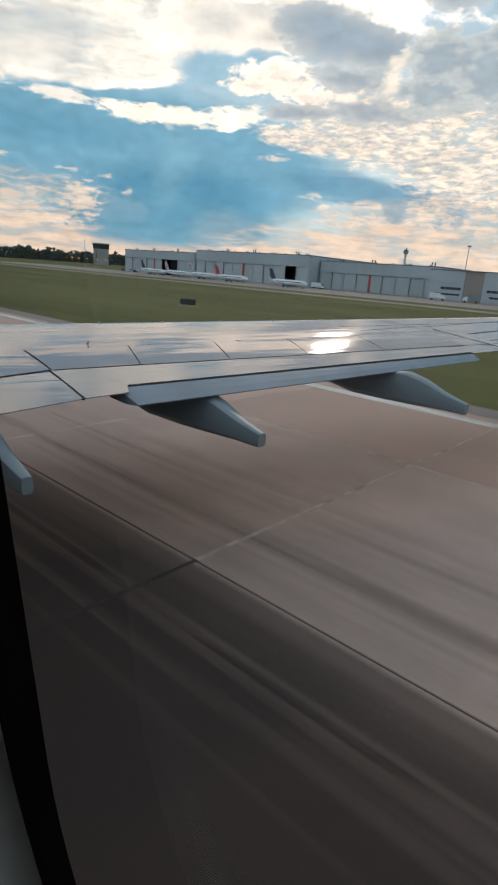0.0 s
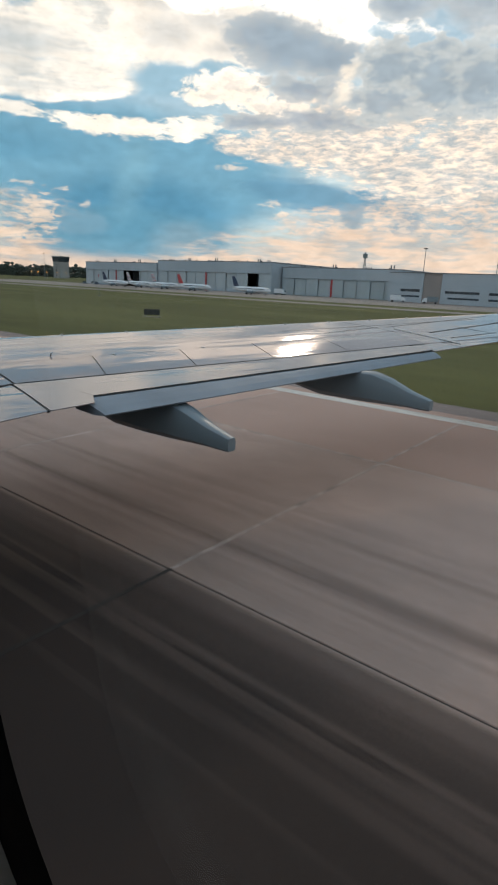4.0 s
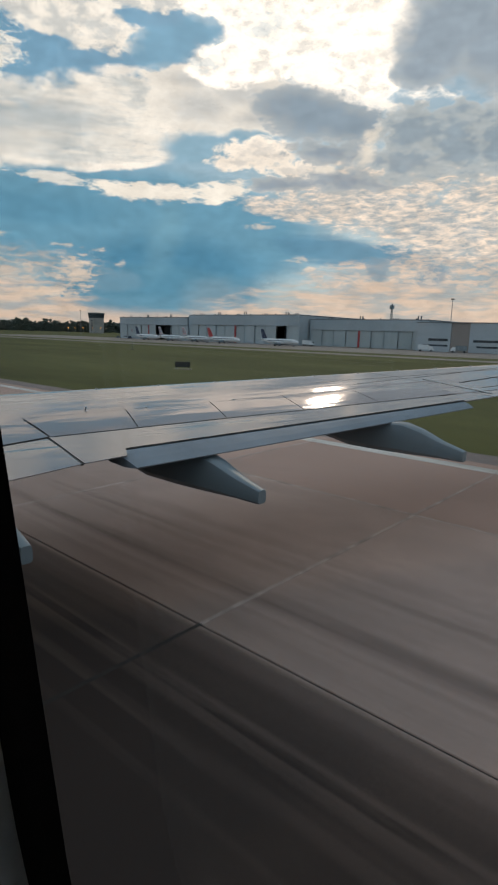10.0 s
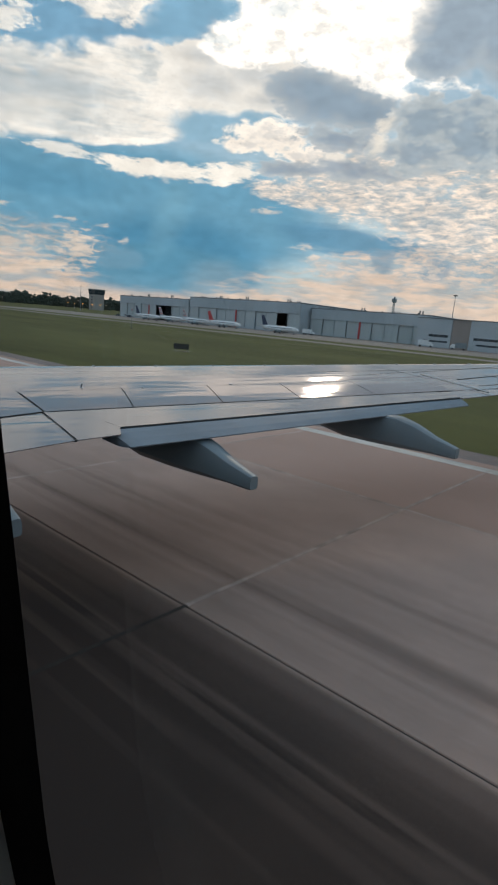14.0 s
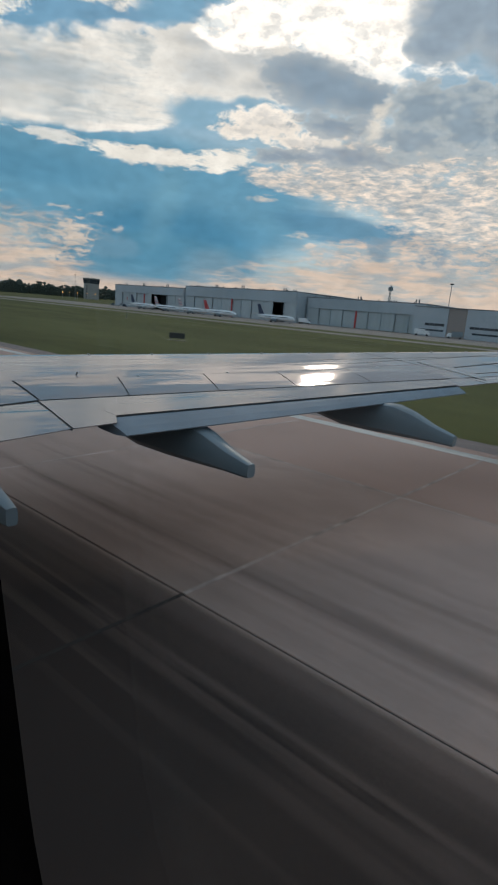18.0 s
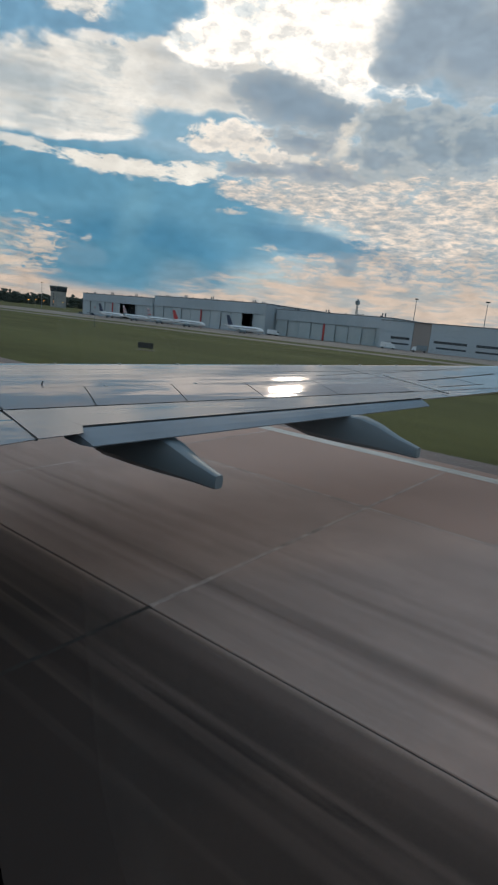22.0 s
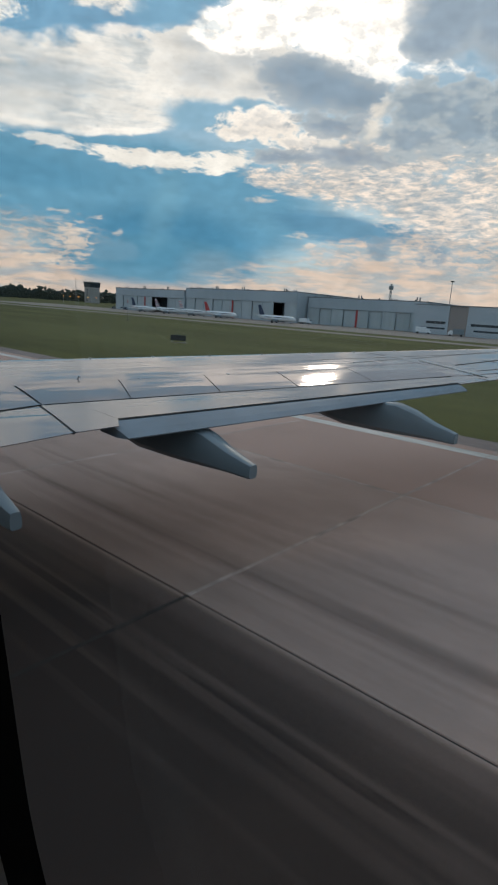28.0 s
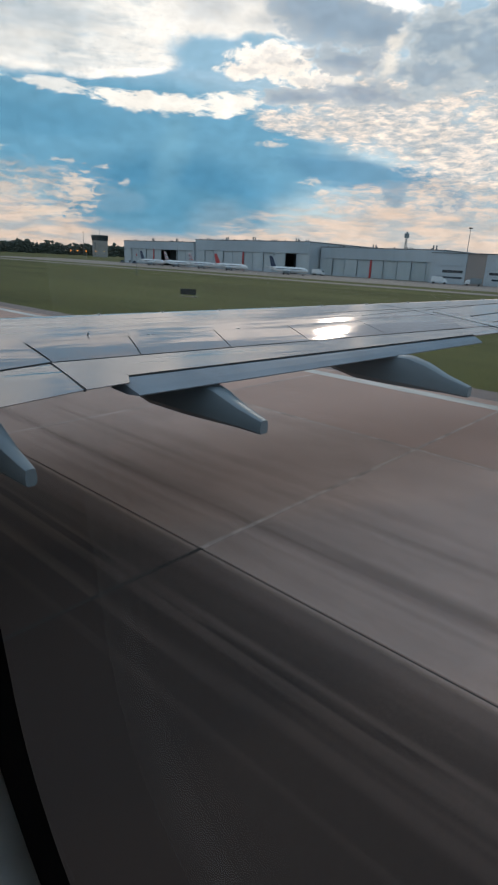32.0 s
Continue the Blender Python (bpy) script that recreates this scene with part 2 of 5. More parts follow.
sky = lay(sky, WHITE, mass(heap, 0.9, (-10.0, 19.7, 1.0, 3.1, 18), (-13.8, 22.1, 3.7, 0.7, 4), (-14.1, 14.8, 6.0, 0.6, 7)), 0.1, 0.7, 0.85)
sky = lay(sky, lin(176, 196, 210), mass(puff, 0.8, (-8.5, 19.7, 1.2, 2.5, 17)), 0.0, 0.8, 0.6)
# thin bright streaks below it
sky = lay(sky, lin(228, 231, 231), mass(shred, 1.8, (-19.9, 13.3, 4.3, 0.8, -2), (-27.5, 13.5, 4.9, 0.7, 2)), 0.22, 0.6, 0.9)
sky = lay(sky, lin(242, 241, 237), mass(shred, 1.7, (-10.5, 12.8, 8.3, 1.1, -0), (-14.1, 12.9, 4.9, 0.8, -3), (-4.7, 13.1, 4.3, 1.3, 8)), 0.16, 0.55, 0.95)
# pale cloud between, and the light breaking through round the sun
sky = over(sky, shaded(lin(244, 244, 242), lin(226, 228, 228), lin(198, 205, 211), mass(wool, 1.2, (-6.3, 20.0, 6.4, 2.7, -2), (-2.6, 21.3, 5.8, 2.7, 0), (-7.5, 22.0, 5.8, 1.5, 2), (-1.4, 19.2, 4.7, 1.6, 0)), 0.4, 0.9), ramp(mass(wool, 1.2, (-6.3, 20.0, 6.4, 2.7, -2), (-2.6, 21.3, 5.8, 2.7, 0), (-7.5, 22.0, 5.8, 1.5, 2), (-1.4, 19.2, 4.7, 1.6, 0)), 0.06, 0.3))
sky = over(sky, over(lin(238, 240, 241), BLAZE, ramp(heap, 0.38, 0.52)), ramp(mass(wool, 1.1, (2.6, 25.7, 9.3, 4.5, -3), (-3.4, 23.3, 5.7, 2.2, 0), (7.0, 22.7, 6.7, 2.6, -3), (-2.2, 27.4, 8.5, 2.3, -1), (9.6, 24.8, 5.1, 3.9, -4)), 0.06, 0.3))
sky = lay(sky, lin(124, 172, 205), mass(heap, 1.4, (-9.7, 24.3, 4.8, 2.0, 16), (-6.7, 25.5, 3.1, 1.4, 1)), 0.16, 0.45, 0.85)
sky = lay(sky, lin(160, 192, 214), mass(small, 2.2, (-0.7, 25.9, 3.6, 2.1, -1), (-6.5, 23.2, 3.7, 1.1, 1), (7.4, 21.5, 2.0, 0.4, -17)), 0.42, 0.9, 0.45)
sky = lay(sky, lin(134, 175, 202), mass(wool, 1.2, (-6.3, 16.6, 5.2, 1.8, -3), (-1.8, 17.8, 3.2, 0.7, -2)), 0.08, 0.6, 0.9)
# cream heaps below the dark cloud
sky = over(sky, shaded(lin(254, 251, 246), lin(247, 243, 238), lin(212, 213, 214), mass(heap, 2.3, (-0.3, 16.3, 5.8, 1.8, 0), (3.5, 15.1, 4.7, 1.7, -0), (-3.3, 15.6, 3.4, 0.9, 1)), 0.45, 0.95), ramp(mass(heap, 2.3, (-0.3, 16.3, 5.8, 1.8, 0), (3.5, 15.1, 4.7, 1.7, -0), (-3.3, 15.6, 3.4, 0.9, 1)), 0.08, 0.5))
# mottled high cloud, warm below
patch = ramp(mass(bands, 1.7, (10.4, 11.9, 12.6, 3.2, -8), (16.5, 9.9, 9.3, 3.2, -6), (2.0, 11.8, 6.4, 1.3, -7), (11.5, 14.6, 9.3, 2.8, -2), (21.7, 11.5, 7.5, 5.0, -2)), 0.06, 0.5)
sky = over(sky, over(lin(162, 177, 189), lin(249, 236, 225), ramp(bands, 0.4, 0.625)), patch)
# grey undersides in front of the light
mid = lin(160, 176, 191)
dark = mass(wmath("ADD", wmath("MULTIPLY", wool, 0.6), wmath("MULTIPLY", small, 0.4)), 1.9, (4.1, 19.6, 7.1, 2.5, -6), (1.9, 20.3, 5.0, 2.0, 5), (7.8, 18.7, 5.2, 2.1, -6))
sky = over(sky, shaded(lin(228, 230, 231), mid, lin(136, 158, 179), dark, 0.3, 0.75), wmath("MULTIPLY", ramp(dark, 0.04, 0.42), 0.95))
low = mass(heap, 2.0, (5.7, 16.6, 5.6, 1.4, -4), (1.8, 13.9, 4.8, 0.9, 2), (7.6, 14.3, 6.0, 1.3, -3))
sky = over(sky, shaded(lin(226, 222, 216), lin(168, 181, 193), lin(140, 158, 177), low, 0.35, 0.8), wmath("MULTIPLY", ramp(low, 0.12, 0.4), 0.9))
corner = mass(wool, 1.1, (14.9, 24.5, 5.2, 4.2, -6), (13.7, 22.5, 3.6, 1.8, -5), (17.0, 26.1, 5.8, 4.7, -7), (20.4, 23.8, 5.9, 4.5, -8))
sky = over(sky, shaded(lin(214, 220, 226), lin(168, 184, 199), lin(147, 167, 187), corner, 0.25, 0.7), ramp(corner, 0.04, 0.36))
side = mass(heap, 2.2, (13.7, 17.9, 5.2, 3.1, -3), (12.6, 15.6, 5.2, 2.0, -2), (17.8, 16.8, 5.2, 4.0, -4), (21.2, 16.9, 6.0, 3.9, -5))
sky = over(sky, shaded(lin(232, 230, 226), lin(174, 188, 199), lin(142, 162, 180), side, 0.35, 0.8), wmath("MULTIPLY", ramp(side, 0.1, 0.36), 0.95))
sky = lay(sky, BLAZE, mass(heap, 2.6, (9.5, 20.4, 5.4, 1.1, -13), (14.0, 20.7, 4.5, 0.9, -1)), 0.25, 0.95, 0.7)
sky = lay(sky, lin(246, 240, 230), mass(heap, 2.2, (9.6, 17.1, 1.5, 3.2, -21), (5.9, 15.1, 3.1, 0.7, -0)), 0.3, 1.0, 0.6)
# the veiled sun's glow
glow = ramp(blob(VIEW_YAW - SUN_YAW, SUN_EL, 5.0, 3.4, 0, wvec2), 0.05, 1.0)
glow_soft = wmath("MULTIPLY", glow, wmath("ADD", 0.35, ramp(billow, 0.42, 0.62)))
sky = over(sky, (1.5, 1.44, 1.36, 1), wmath("MULTIPLY", glow_soft, 0.85, True))
shade = wt.nodes.new("ShaderNodeVectorMath")
shade.operation = "SCALE"
wlink(sky, shade.inputs[0])
wlink(wmath("MULTIPLY", ramp(small, 0.3, 0.7, False, 0.92, 1.08), ramp(wool, 0.3, 0.7, False, 0.86, 1.14)), shade.inputs[3])
sky = shade.outputs[0]
ground_glow = over(sky, (0.09, 0.085, 0.07, 1), ramp(el, 0.0, -1.0))
back = wt.nodes.new("ShaderNodeBackground")
back.inputs[1].default_value = 1.0
wlink(ground_glow, back.inputs[0])
wout = wt.nodes.new("ShaderNodeOutputWorld")
wlink(back.outputs[0], wout.inputs[0])

sun = new("sun", bpy.data.lights.new("sun", "SUN"))
sun.data.energy, sun.data.angle, sun.data.color = 0.22, radians(3), (1.0, 0.92, 0.82)
sun_way = Vector((-math.sin(radians(SUN_YAW)) * math.cos(radians(SUN_EL)), math.cos(radians(SUN_YAW)) * math.cos(radians(SUN_EL)), math.sin(radians(SUN_EL))))
sun.matrix_world = look((0, 0, 60), Vector((0, 0, 60)) - sun_way)


# ---- materials ----
def material(name, colour, rough=0.6, metal=0.0, vary=0.0, scale=1.0, bump=0.0, stretch=(1, 1, 1), spec=0.5, second=None, per_object=0.0, coat=0.0):
    """A procedural surface: colour varied at two scales, with fine relief."""
    m = bpy.data.materials.new(name)
    m.use_nodes = True
    nt = m.node_tree
    b = nt.nodes["Principled BSDF"]
    b.inputs["Base Color"].default_value = (*colour[:3], 1)
    b.inputs["Roughness"].default_value = rough
    b.inputs["Metallic"].default_value = metal
    b.inputs["Specular IOR Level"].default_value = spec
    b.inputs["Coat Weight"].default_value = coat
    if vary or bump:
        tc = nt.nodes.new("ShaderNodeTexCoord")
        mp = nt.nodes.new("ShaderNodeMapping")
        mp.inputs["Scale"].default_value = stretch
        nt.links.new(tc.outputs["Object"], mp.inputs[0])
        big = nt.nodes.new("ShaderNodeTexNoise")
        big.inputs["Scale"].default_value, big.inputs["Detail"].default_value = scale, 5
        small = nt.nodes.new("ShaderNodeTexNoise")
        small.inputs["Scale"].default_value, small.inputs["Detail"].default_value = scale * 9, 6
        for n in (big, small):
            nt.links.new(mp.outputs[0], n.inputs["Vector"])
        mix = nt.nodes.new("ShaderNodeMath")
        mix.operation = "MULTIPLY_ADD"
        nt.links.new(small.outputs["Fac"], mix.inputs[0])
        mix.inputs[1].default_value = 0.45
        nt.links.new(big.outputs["Fac"], mix.inputs[2])
        rng = nt.nodes.new("ShaderNodeMapRange")
        rng.inputs[1].default_value, rng.inputs[2].default_value = 0.5, 0.95
        nt.links.new(mix.outputs[0], rng.inputs[0])
        fac = rng.outputs[0]
        col = nt.nodes.new("ShaderNodeMix")
        col.data_type = "RGBA"
        lo = tuple(c * (1 - vary) for c in colour[:3]) + (1,)
        hi = (*second[:3], 1) if second else tuple(min(1, c * (1 + vary)) for c in colour[:3]) + (1,)
        col.inputs[6].default_value, col.inputs[7].default_value = lo, hi
        nt.links.new(fac, col.inputs[0])
        out = col.outputs[2]
        if per_object:
            info = nt.nodes.new("ShaderNodeObjectInfo")
            r = nt.nodes.new("ShaderNodeMapRange")
            r.inputs[3].default_value, r.inputs[4].default_value = 1 - per_object, 1 + per_object
            nt.links.new(info.outputs["Random"], r.inputs[0])
            k = nt.nodes.new("ShaderNodeVectorMath")
            k.operation = "SCALE"
            nt.links.new(out, k.inputs[0])
            nt.links.new(r.outputs[0], k.inputs[3])
            out = k.outputs[0]
        nt.links.new(out, b.inputs["Base Color"])
        rr = nt.nodes.new("ShaderNodeMapRange")
        rr.inputs[3].default_value, rr.inputs[4].default_value = max(0.02, rough * 0.85), min(1, rough * 1.15)
        nt.links.new(small.outputs["Fac"], rr.inputs[0])
        nt.links.new(rr.outputs[0], b.inputs["Roughness"])
        if bump:
            bp = nt.nodes.new("ShaderNodeBump")
            bp.inputs["Strength"].default_value, bp.inputs["Distance"].default_value = 0.6, bump
            nt.links.new(mix.outputs[0], bp.inputs["Height"])
            nt.links.new(bp.outputs[0], b.inputs["Normal"])
    return m


def concrete_material(name, base, rubber):
    """Runway concrete in world space: brushed, blotched, darker towards low y, with long tyre-rubber smears along the
    runway.
    """
    m = bpy.data.materials.new(name)
    m.use_nodes = True
    nt = m.node_tree
    b = nt.nodes["Principled BSDF"]
    geo = nt.nodes.new("ShaderNodeNewGeometry")

    def tex(sx, sy, detail, rough=0.6, off=0.0):
        mp = nt.nodes.new("ShaderNodeMapping")
        mp.inputs["Scale"].default_value = (sx, sy, 1)
        mp.inputs["Location"].default_value = (off, off * 2, 0)
        nt.links.new(geo.outputs["Position"], mp.inputs[0])
        n = nt.nodes.new("ShaderNodeTexNoise")
        n.inputs["Scale"].default_value, n.inputs["Detail"].default_value, n.inputs["Roughness"].default_value = 1, detail, rough
        nt.links.new(mp.outputs[0], n.inputs["Vector"])
        return n.outputs["Fac"]

    def rng(v, a, c, lo=0.0, hi=1.0):
        n = nt.nodes.new("ShaderNodeMapRange")
        n.interpolation_type = "SMOOTHSTEP"
        n.inputs[1].default_value, n.inputs[2].default_value, n.inputs[3].default_value, n.inputs[4].default_value = a, c, lo, hi
        nt.links.new(v, n.inputs[0])
        return n.outputs[0]

    def math2(op, a, c):
        n = nt.nodes.new("ShaderNodeMath")
        n.operation = op
        for i, v in enumerate((a, c)):
            if isinstance(v, (int, float)):
                n.inputs[i].default_value = v
            else:
                nt.links.new(v, n.inputs[i])
        return n.outputs[0]

    def mixc(f, a, c):
        n = nt.nodes.new("ShaderNodeMix")
        n.data_type = "RGBA"
        for s, v in ((n.inputs[0], f), (n.inputs[6], a), (n.inputs[7], c)):
            if isinstance(v, (tuple, float, int)):
                s.default_value = v
            else:
                nt.links.new(v, s)
        return n.outputs[2]

    sep = nt.nodes.new("ShaderNodeSeparateXYZ")
    nt.links.new(geo.outputs["Position"], sep.inputs[0])
    blot = tex(0.16, 0.3, 6, 0.6)
    grain = tex(5, 9, 5, 0.6, 3)
    stain = tex(0.05, 0.7, 5, 0.55, 11)
    smear = tex(0.045, 1.5, 4, 0.5, 17)
    thin = tex(0.06, 5.0, 3, 0.5, 23)
    col = mixc(rng(blot, 0.3, 0.72), tuple(c * 0.84 for c in base) + (1,), tuple(c * 1.14 for c in base) + (1,))
    col = mixc(math2("MULTIPLY", rng(grain, 0.35, 0.75), 0.22), col, tuple(c * 0.62 for c in base) + (1,))
    patch_tone = tex(0.55, 0.8, 6, 0.65, 31)
    speck = tex(26, 40, 3, 0.6, 41)
    col = mixc(math2("MULTIPLY", rng(patch_tone, 0.48, 0.66), 0.3), col, (base[0] * 0.74, base[1] * 0.75, base[2] * 0.78, 1))
    col = mixc(math2("MULTIPLY", rng(speck, 0.5, 0.72), 0.28), col, tuple(c * 0.6 for c in base) + (1,))
    col = mixc(math2("MULTIPLY", rng(speck, 0.45, 0.28), 0.22), col, tuple(min(1, c * 1.5) for c in base) + (1,))
    col = mixc(math2("MULTIPLY", rng(stain, 0.5, 0.75), 0.35), col, (base[0] * 0.72, base[1] * 0.7, base[2] * 0.7, 1))
    # the outer row of slabs is a redder pour
    col = mixc(math2("MULTIPLY", rng(sep.outputs[1], 12.08, 12.14), 0.55), col, (base[0] * 0.98, base[1] * 0.86, base[2] * 0.82, 1))
    # rubber lies along the wheel tracks near the centre line, thickest in a few long single streaks; the base tone also
    # darkens towards low y
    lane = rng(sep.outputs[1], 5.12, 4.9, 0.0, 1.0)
    lane_tone = math2("MULTIPLY", lane, math2("ADD", rng(sep.outputs[1], 5.1, 2.0, 0.68, 0.95), math2("MULTIPLY", rng(smear, 0.38, 0.62), 0.09)))
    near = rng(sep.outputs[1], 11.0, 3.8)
    # an even darkening from y 11 down to 3.8, with the smears added to it
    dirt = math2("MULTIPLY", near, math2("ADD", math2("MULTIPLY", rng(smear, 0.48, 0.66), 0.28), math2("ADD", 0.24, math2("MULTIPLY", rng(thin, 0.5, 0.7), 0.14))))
    dirt = math2("ADD", math2("MULTIPLY", math2("MAXIMUM", lane_tone, dirt), 0.96), math2("MULTIPLY", math2("MULTIPLY", lane_tone, dirt), 0.3))
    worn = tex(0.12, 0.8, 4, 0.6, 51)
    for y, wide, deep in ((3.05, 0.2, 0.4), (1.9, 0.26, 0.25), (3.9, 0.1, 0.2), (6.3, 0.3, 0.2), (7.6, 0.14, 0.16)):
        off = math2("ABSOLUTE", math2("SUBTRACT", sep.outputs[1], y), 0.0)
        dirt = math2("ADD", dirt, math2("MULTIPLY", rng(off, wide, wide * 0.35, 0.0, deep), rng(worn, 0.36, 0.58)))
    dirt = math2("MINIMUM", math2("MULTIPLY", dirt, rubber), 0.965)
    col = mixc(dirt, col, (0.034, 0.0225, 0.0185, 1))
    info = nt.nodes.new("ShaderNodeObjectInfo")
    tone = nt.nodes.new("ShaderNodeVectorMath")
    tone.operation = "SCALE"
    nt.links.new(col, tone.inputs[0])
    nt.links.new(rng(info.outputs["Random"], 0, 1, 0.9, 1.08), tone.inputs[3])
    nt.links.new(tone.outputs[0], b.inputs["Base Color"])
    b.inputs["Roughness"].default_value = 0.75
    b.inputs["Specular IOR Level"].default_value = 0.15
    bp = nt.nodes.new("ShaderNodeBump")
    bp.inputs["Strength"].default_value, bp.inputs["Distance"].default_value = 0.4, 0.006
    nt.links.new(grain, bp.inputs["Height"])
    nt.links.new(bp.outputs[0], b.inputs["Normal"])
    return m


def wing_material(name, base, rough, metal):
    """Painted sheet metal, faintly dished between ribs, with dirt drawn back along the airflow."""
    m = material(name, base, rough, metal, vary=0.06, scale=0.9, stretch=(0.35, 2.0, 1))
    nt = m.node_tree
    b = nt.nodes["Principled BSDF"]
    tc = nt.nodes.new("ShaderNodeTexCoord")
    mp = nt.nodes.new("ShaderNodeMapping")
    mp.vector_type = "TEXTURE"
    mp.inputs["Rotation"].default_value = (0, 0, radians(-22))
    mp.inputs["Scale"].default_value = (0.36, 3.6, 1)
    nt.links.new(tc.outputs["Object"], mp.inputs[0])
    n = nt.nodes.new("ShaderNodeTexNoise")
    n.inputs["Scale"].default_value, n.inputs["Detail"].default_value = 1.0, 3
    nt.links.new(mp.outputs[0], n.inputs["Vector"])
    bp = nt.nodes.new("ShaderNodeBump")
    bp.inputs["Strength"].default_value, bp.inputs["Distance"].default_value = 1.0, 0.013
    nt.links.new(n.outputs["Fac"], bp.inputs["Height"])
    nt.links.new(bp.outputs[0], b.inputs["Normal"])
    return m


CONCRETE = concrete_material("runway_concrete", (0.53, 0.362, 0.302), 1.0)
SHOULDER = material("shoulder_concrete", (0.25, 0.185, 0.165), 0.85, vary=0.22, scale=0.5, bump=0.004, stretch=(0.2, 1, 1))
TAXI = material("taxiway_concrete", (0.27, 0.212, 0.18), 0.85, vary=0.2, scale=0.12, bump=0.004)
PALEJOINT = material("pale_joint_filler", (0.46, 0.34, 0.29), 0.85, vary=0.48, scale=1.9, bump=0.002)
DARKJOINT = material("rubbered_joint_filler", (0.036, 0.027, 0.023), 0.85, vary=0.5, scale=1.3, bump=0.002)
JOINT = material("joint_sealant", (0.05, 0.045, 0.042), 0.8, vary=0.3, scale=3, bump=0.002)
PAINT = material("white_paint", (0.64, 0.58, 0.53), 0.7, vary=0.25, scale=1.4, bump=0.002, stretch=(0.3, 1, 1))
ORANGE = material("orange_paint", (0.72, 0.16, 0.035), 0.65, vary=0.25, scale=2.0, bump=0.002)
BLACKP = material("black_paint", (0.05, 0.048, 0.045), 0.75, vary=0.3, scale=1.5, bump=0.002)
GRASS = material("mown_grass", (0.112, 0.108, 0.033), 0.95, vary=0.3, scale=0.05, bump=0.05, stretch=(0.4, 1.2, 1), spec=0.1, second=(0.155, 0.143, 0.05))
WINGTOP = wing_material("wing_grey_paint", (0.36, 0.3, 0.29), 0.07, 0.4)
FLAPTOP = wing_material("flap_upper_paint", (0.26, 0.23, 0.235), 0.085, 0.3)
FLAPGREY = material("flap_grey_paint", (0.25, 0.285, 0.325), 0.55, 0.0, vary=0.1, scale=0.8, stretch=(0.4, 2, 1), spec=0.15)
FAIRGREY = material("fairing_grey_paint", (0.20, 0.235, 0.26), 0.42, 0.1, vary=0.12, scale=1.0, stretch=(0.4, 2, 1), coat=0.15)
SEAM = material("dark_seam", (0.02, 0.02, 0.022), 0.8, vary=0.2, scale=4)
STEEL = material("bare_steel", (0.45, 0.45, 0.46), 0.35, 0.9, vary=0.15, scale=6)
HULL = material("fuselage_paint", (0.7, 0.71, 0.73), 0.3, 0.1, vary=0.05, scale=0.6)
LINING = material("cabin_lining_plastic", (0.8, 0.78, 0.75), 0.55, vary=0.06, scale=6, bump=0.0004)
RUBBER = material("black_window_seal", (0.02, 0.017, 0.018), 0.95, vary=0.3, scale=12, spec=0.05)
HANGAR = material("hangar_cladding", (0.41, 0.455, 0.495), 0.6, vary=0.12, scale=0.06, stretch=(1, 1, 0.2))
HANGARDOOR = material("hangar_door_cladding", (0.45, 0.49, 0.51), 0.6, vary=0.1, scale=0.1, stretch=(2, 2, 0.2))
PALE = material("pale_office_cladding", (0.44, 0.48, 0.52), 0.6, vary=0.08, scale=0.1)
BEIGE = material("beige_panel", (0.32, 0.27, 0.25), 0.7, vary=0.1, scale=0.2)
ROOF = material("roof_membrane", (0.2, 0.21, 0.22), 0.85, vary=0.2, scale=0.1)
HOLLOW = material("near_black", (0.03, 0.035, 0.04), 0.9, vary=0.3, scale=0.3)
GLASSDARK = material("dark_window_glass", (0.04, 0.055, 0.07), 0.12, vary=0.1, scale=0.2)
REDP = material("red_paint", (0.5, 0.06, 0.06), 0.55, vary=0.12, scale=0.4)
JETWHITE = material("jet_white_paint", (0.74, 0.75, 0.77), 0.35, vary=0.05, scale=0.3)
NAVY = material("navy_tail_paint", (0.03, 0.045, 0.09), 0.4, vary=0.1, scale=0.5)
TYRE = material("tyre_rubber", (0.025, 0.025, 0.026), 0.8, vary=0.2, scale=4)
TOWERC = material("tower_concrete", (0.33, 0.32, 0.31), 0.8, vary=0.15, scale=0.1)
# distance haze is put into the leaf colour: paler and bluer than near leaves
LEAF = material("hazed_foliage", (0.105, 0.128, 0.118), 0.9, vary=0.25, scale=0.12, spec=0.1, second=(0.125, 0.145, 0.118))


def glow_material(name, colour, strength):
    m = bpy.data.materials.new(name)
    m.use_nodes = True
    b = m.node_tree.nodes["Principled BSDF"]
    b.inputs["Base Color"].default_value = (*colour, 1)
    b.inputs["Emission Color"].default_value = (*colour, 1)
    b.inputs["Emission Strength"].default_value = strength
    return m


LAMP = glow_material("orange_lamp_glow", (1.0, 0.32, 0.06), 3.0)


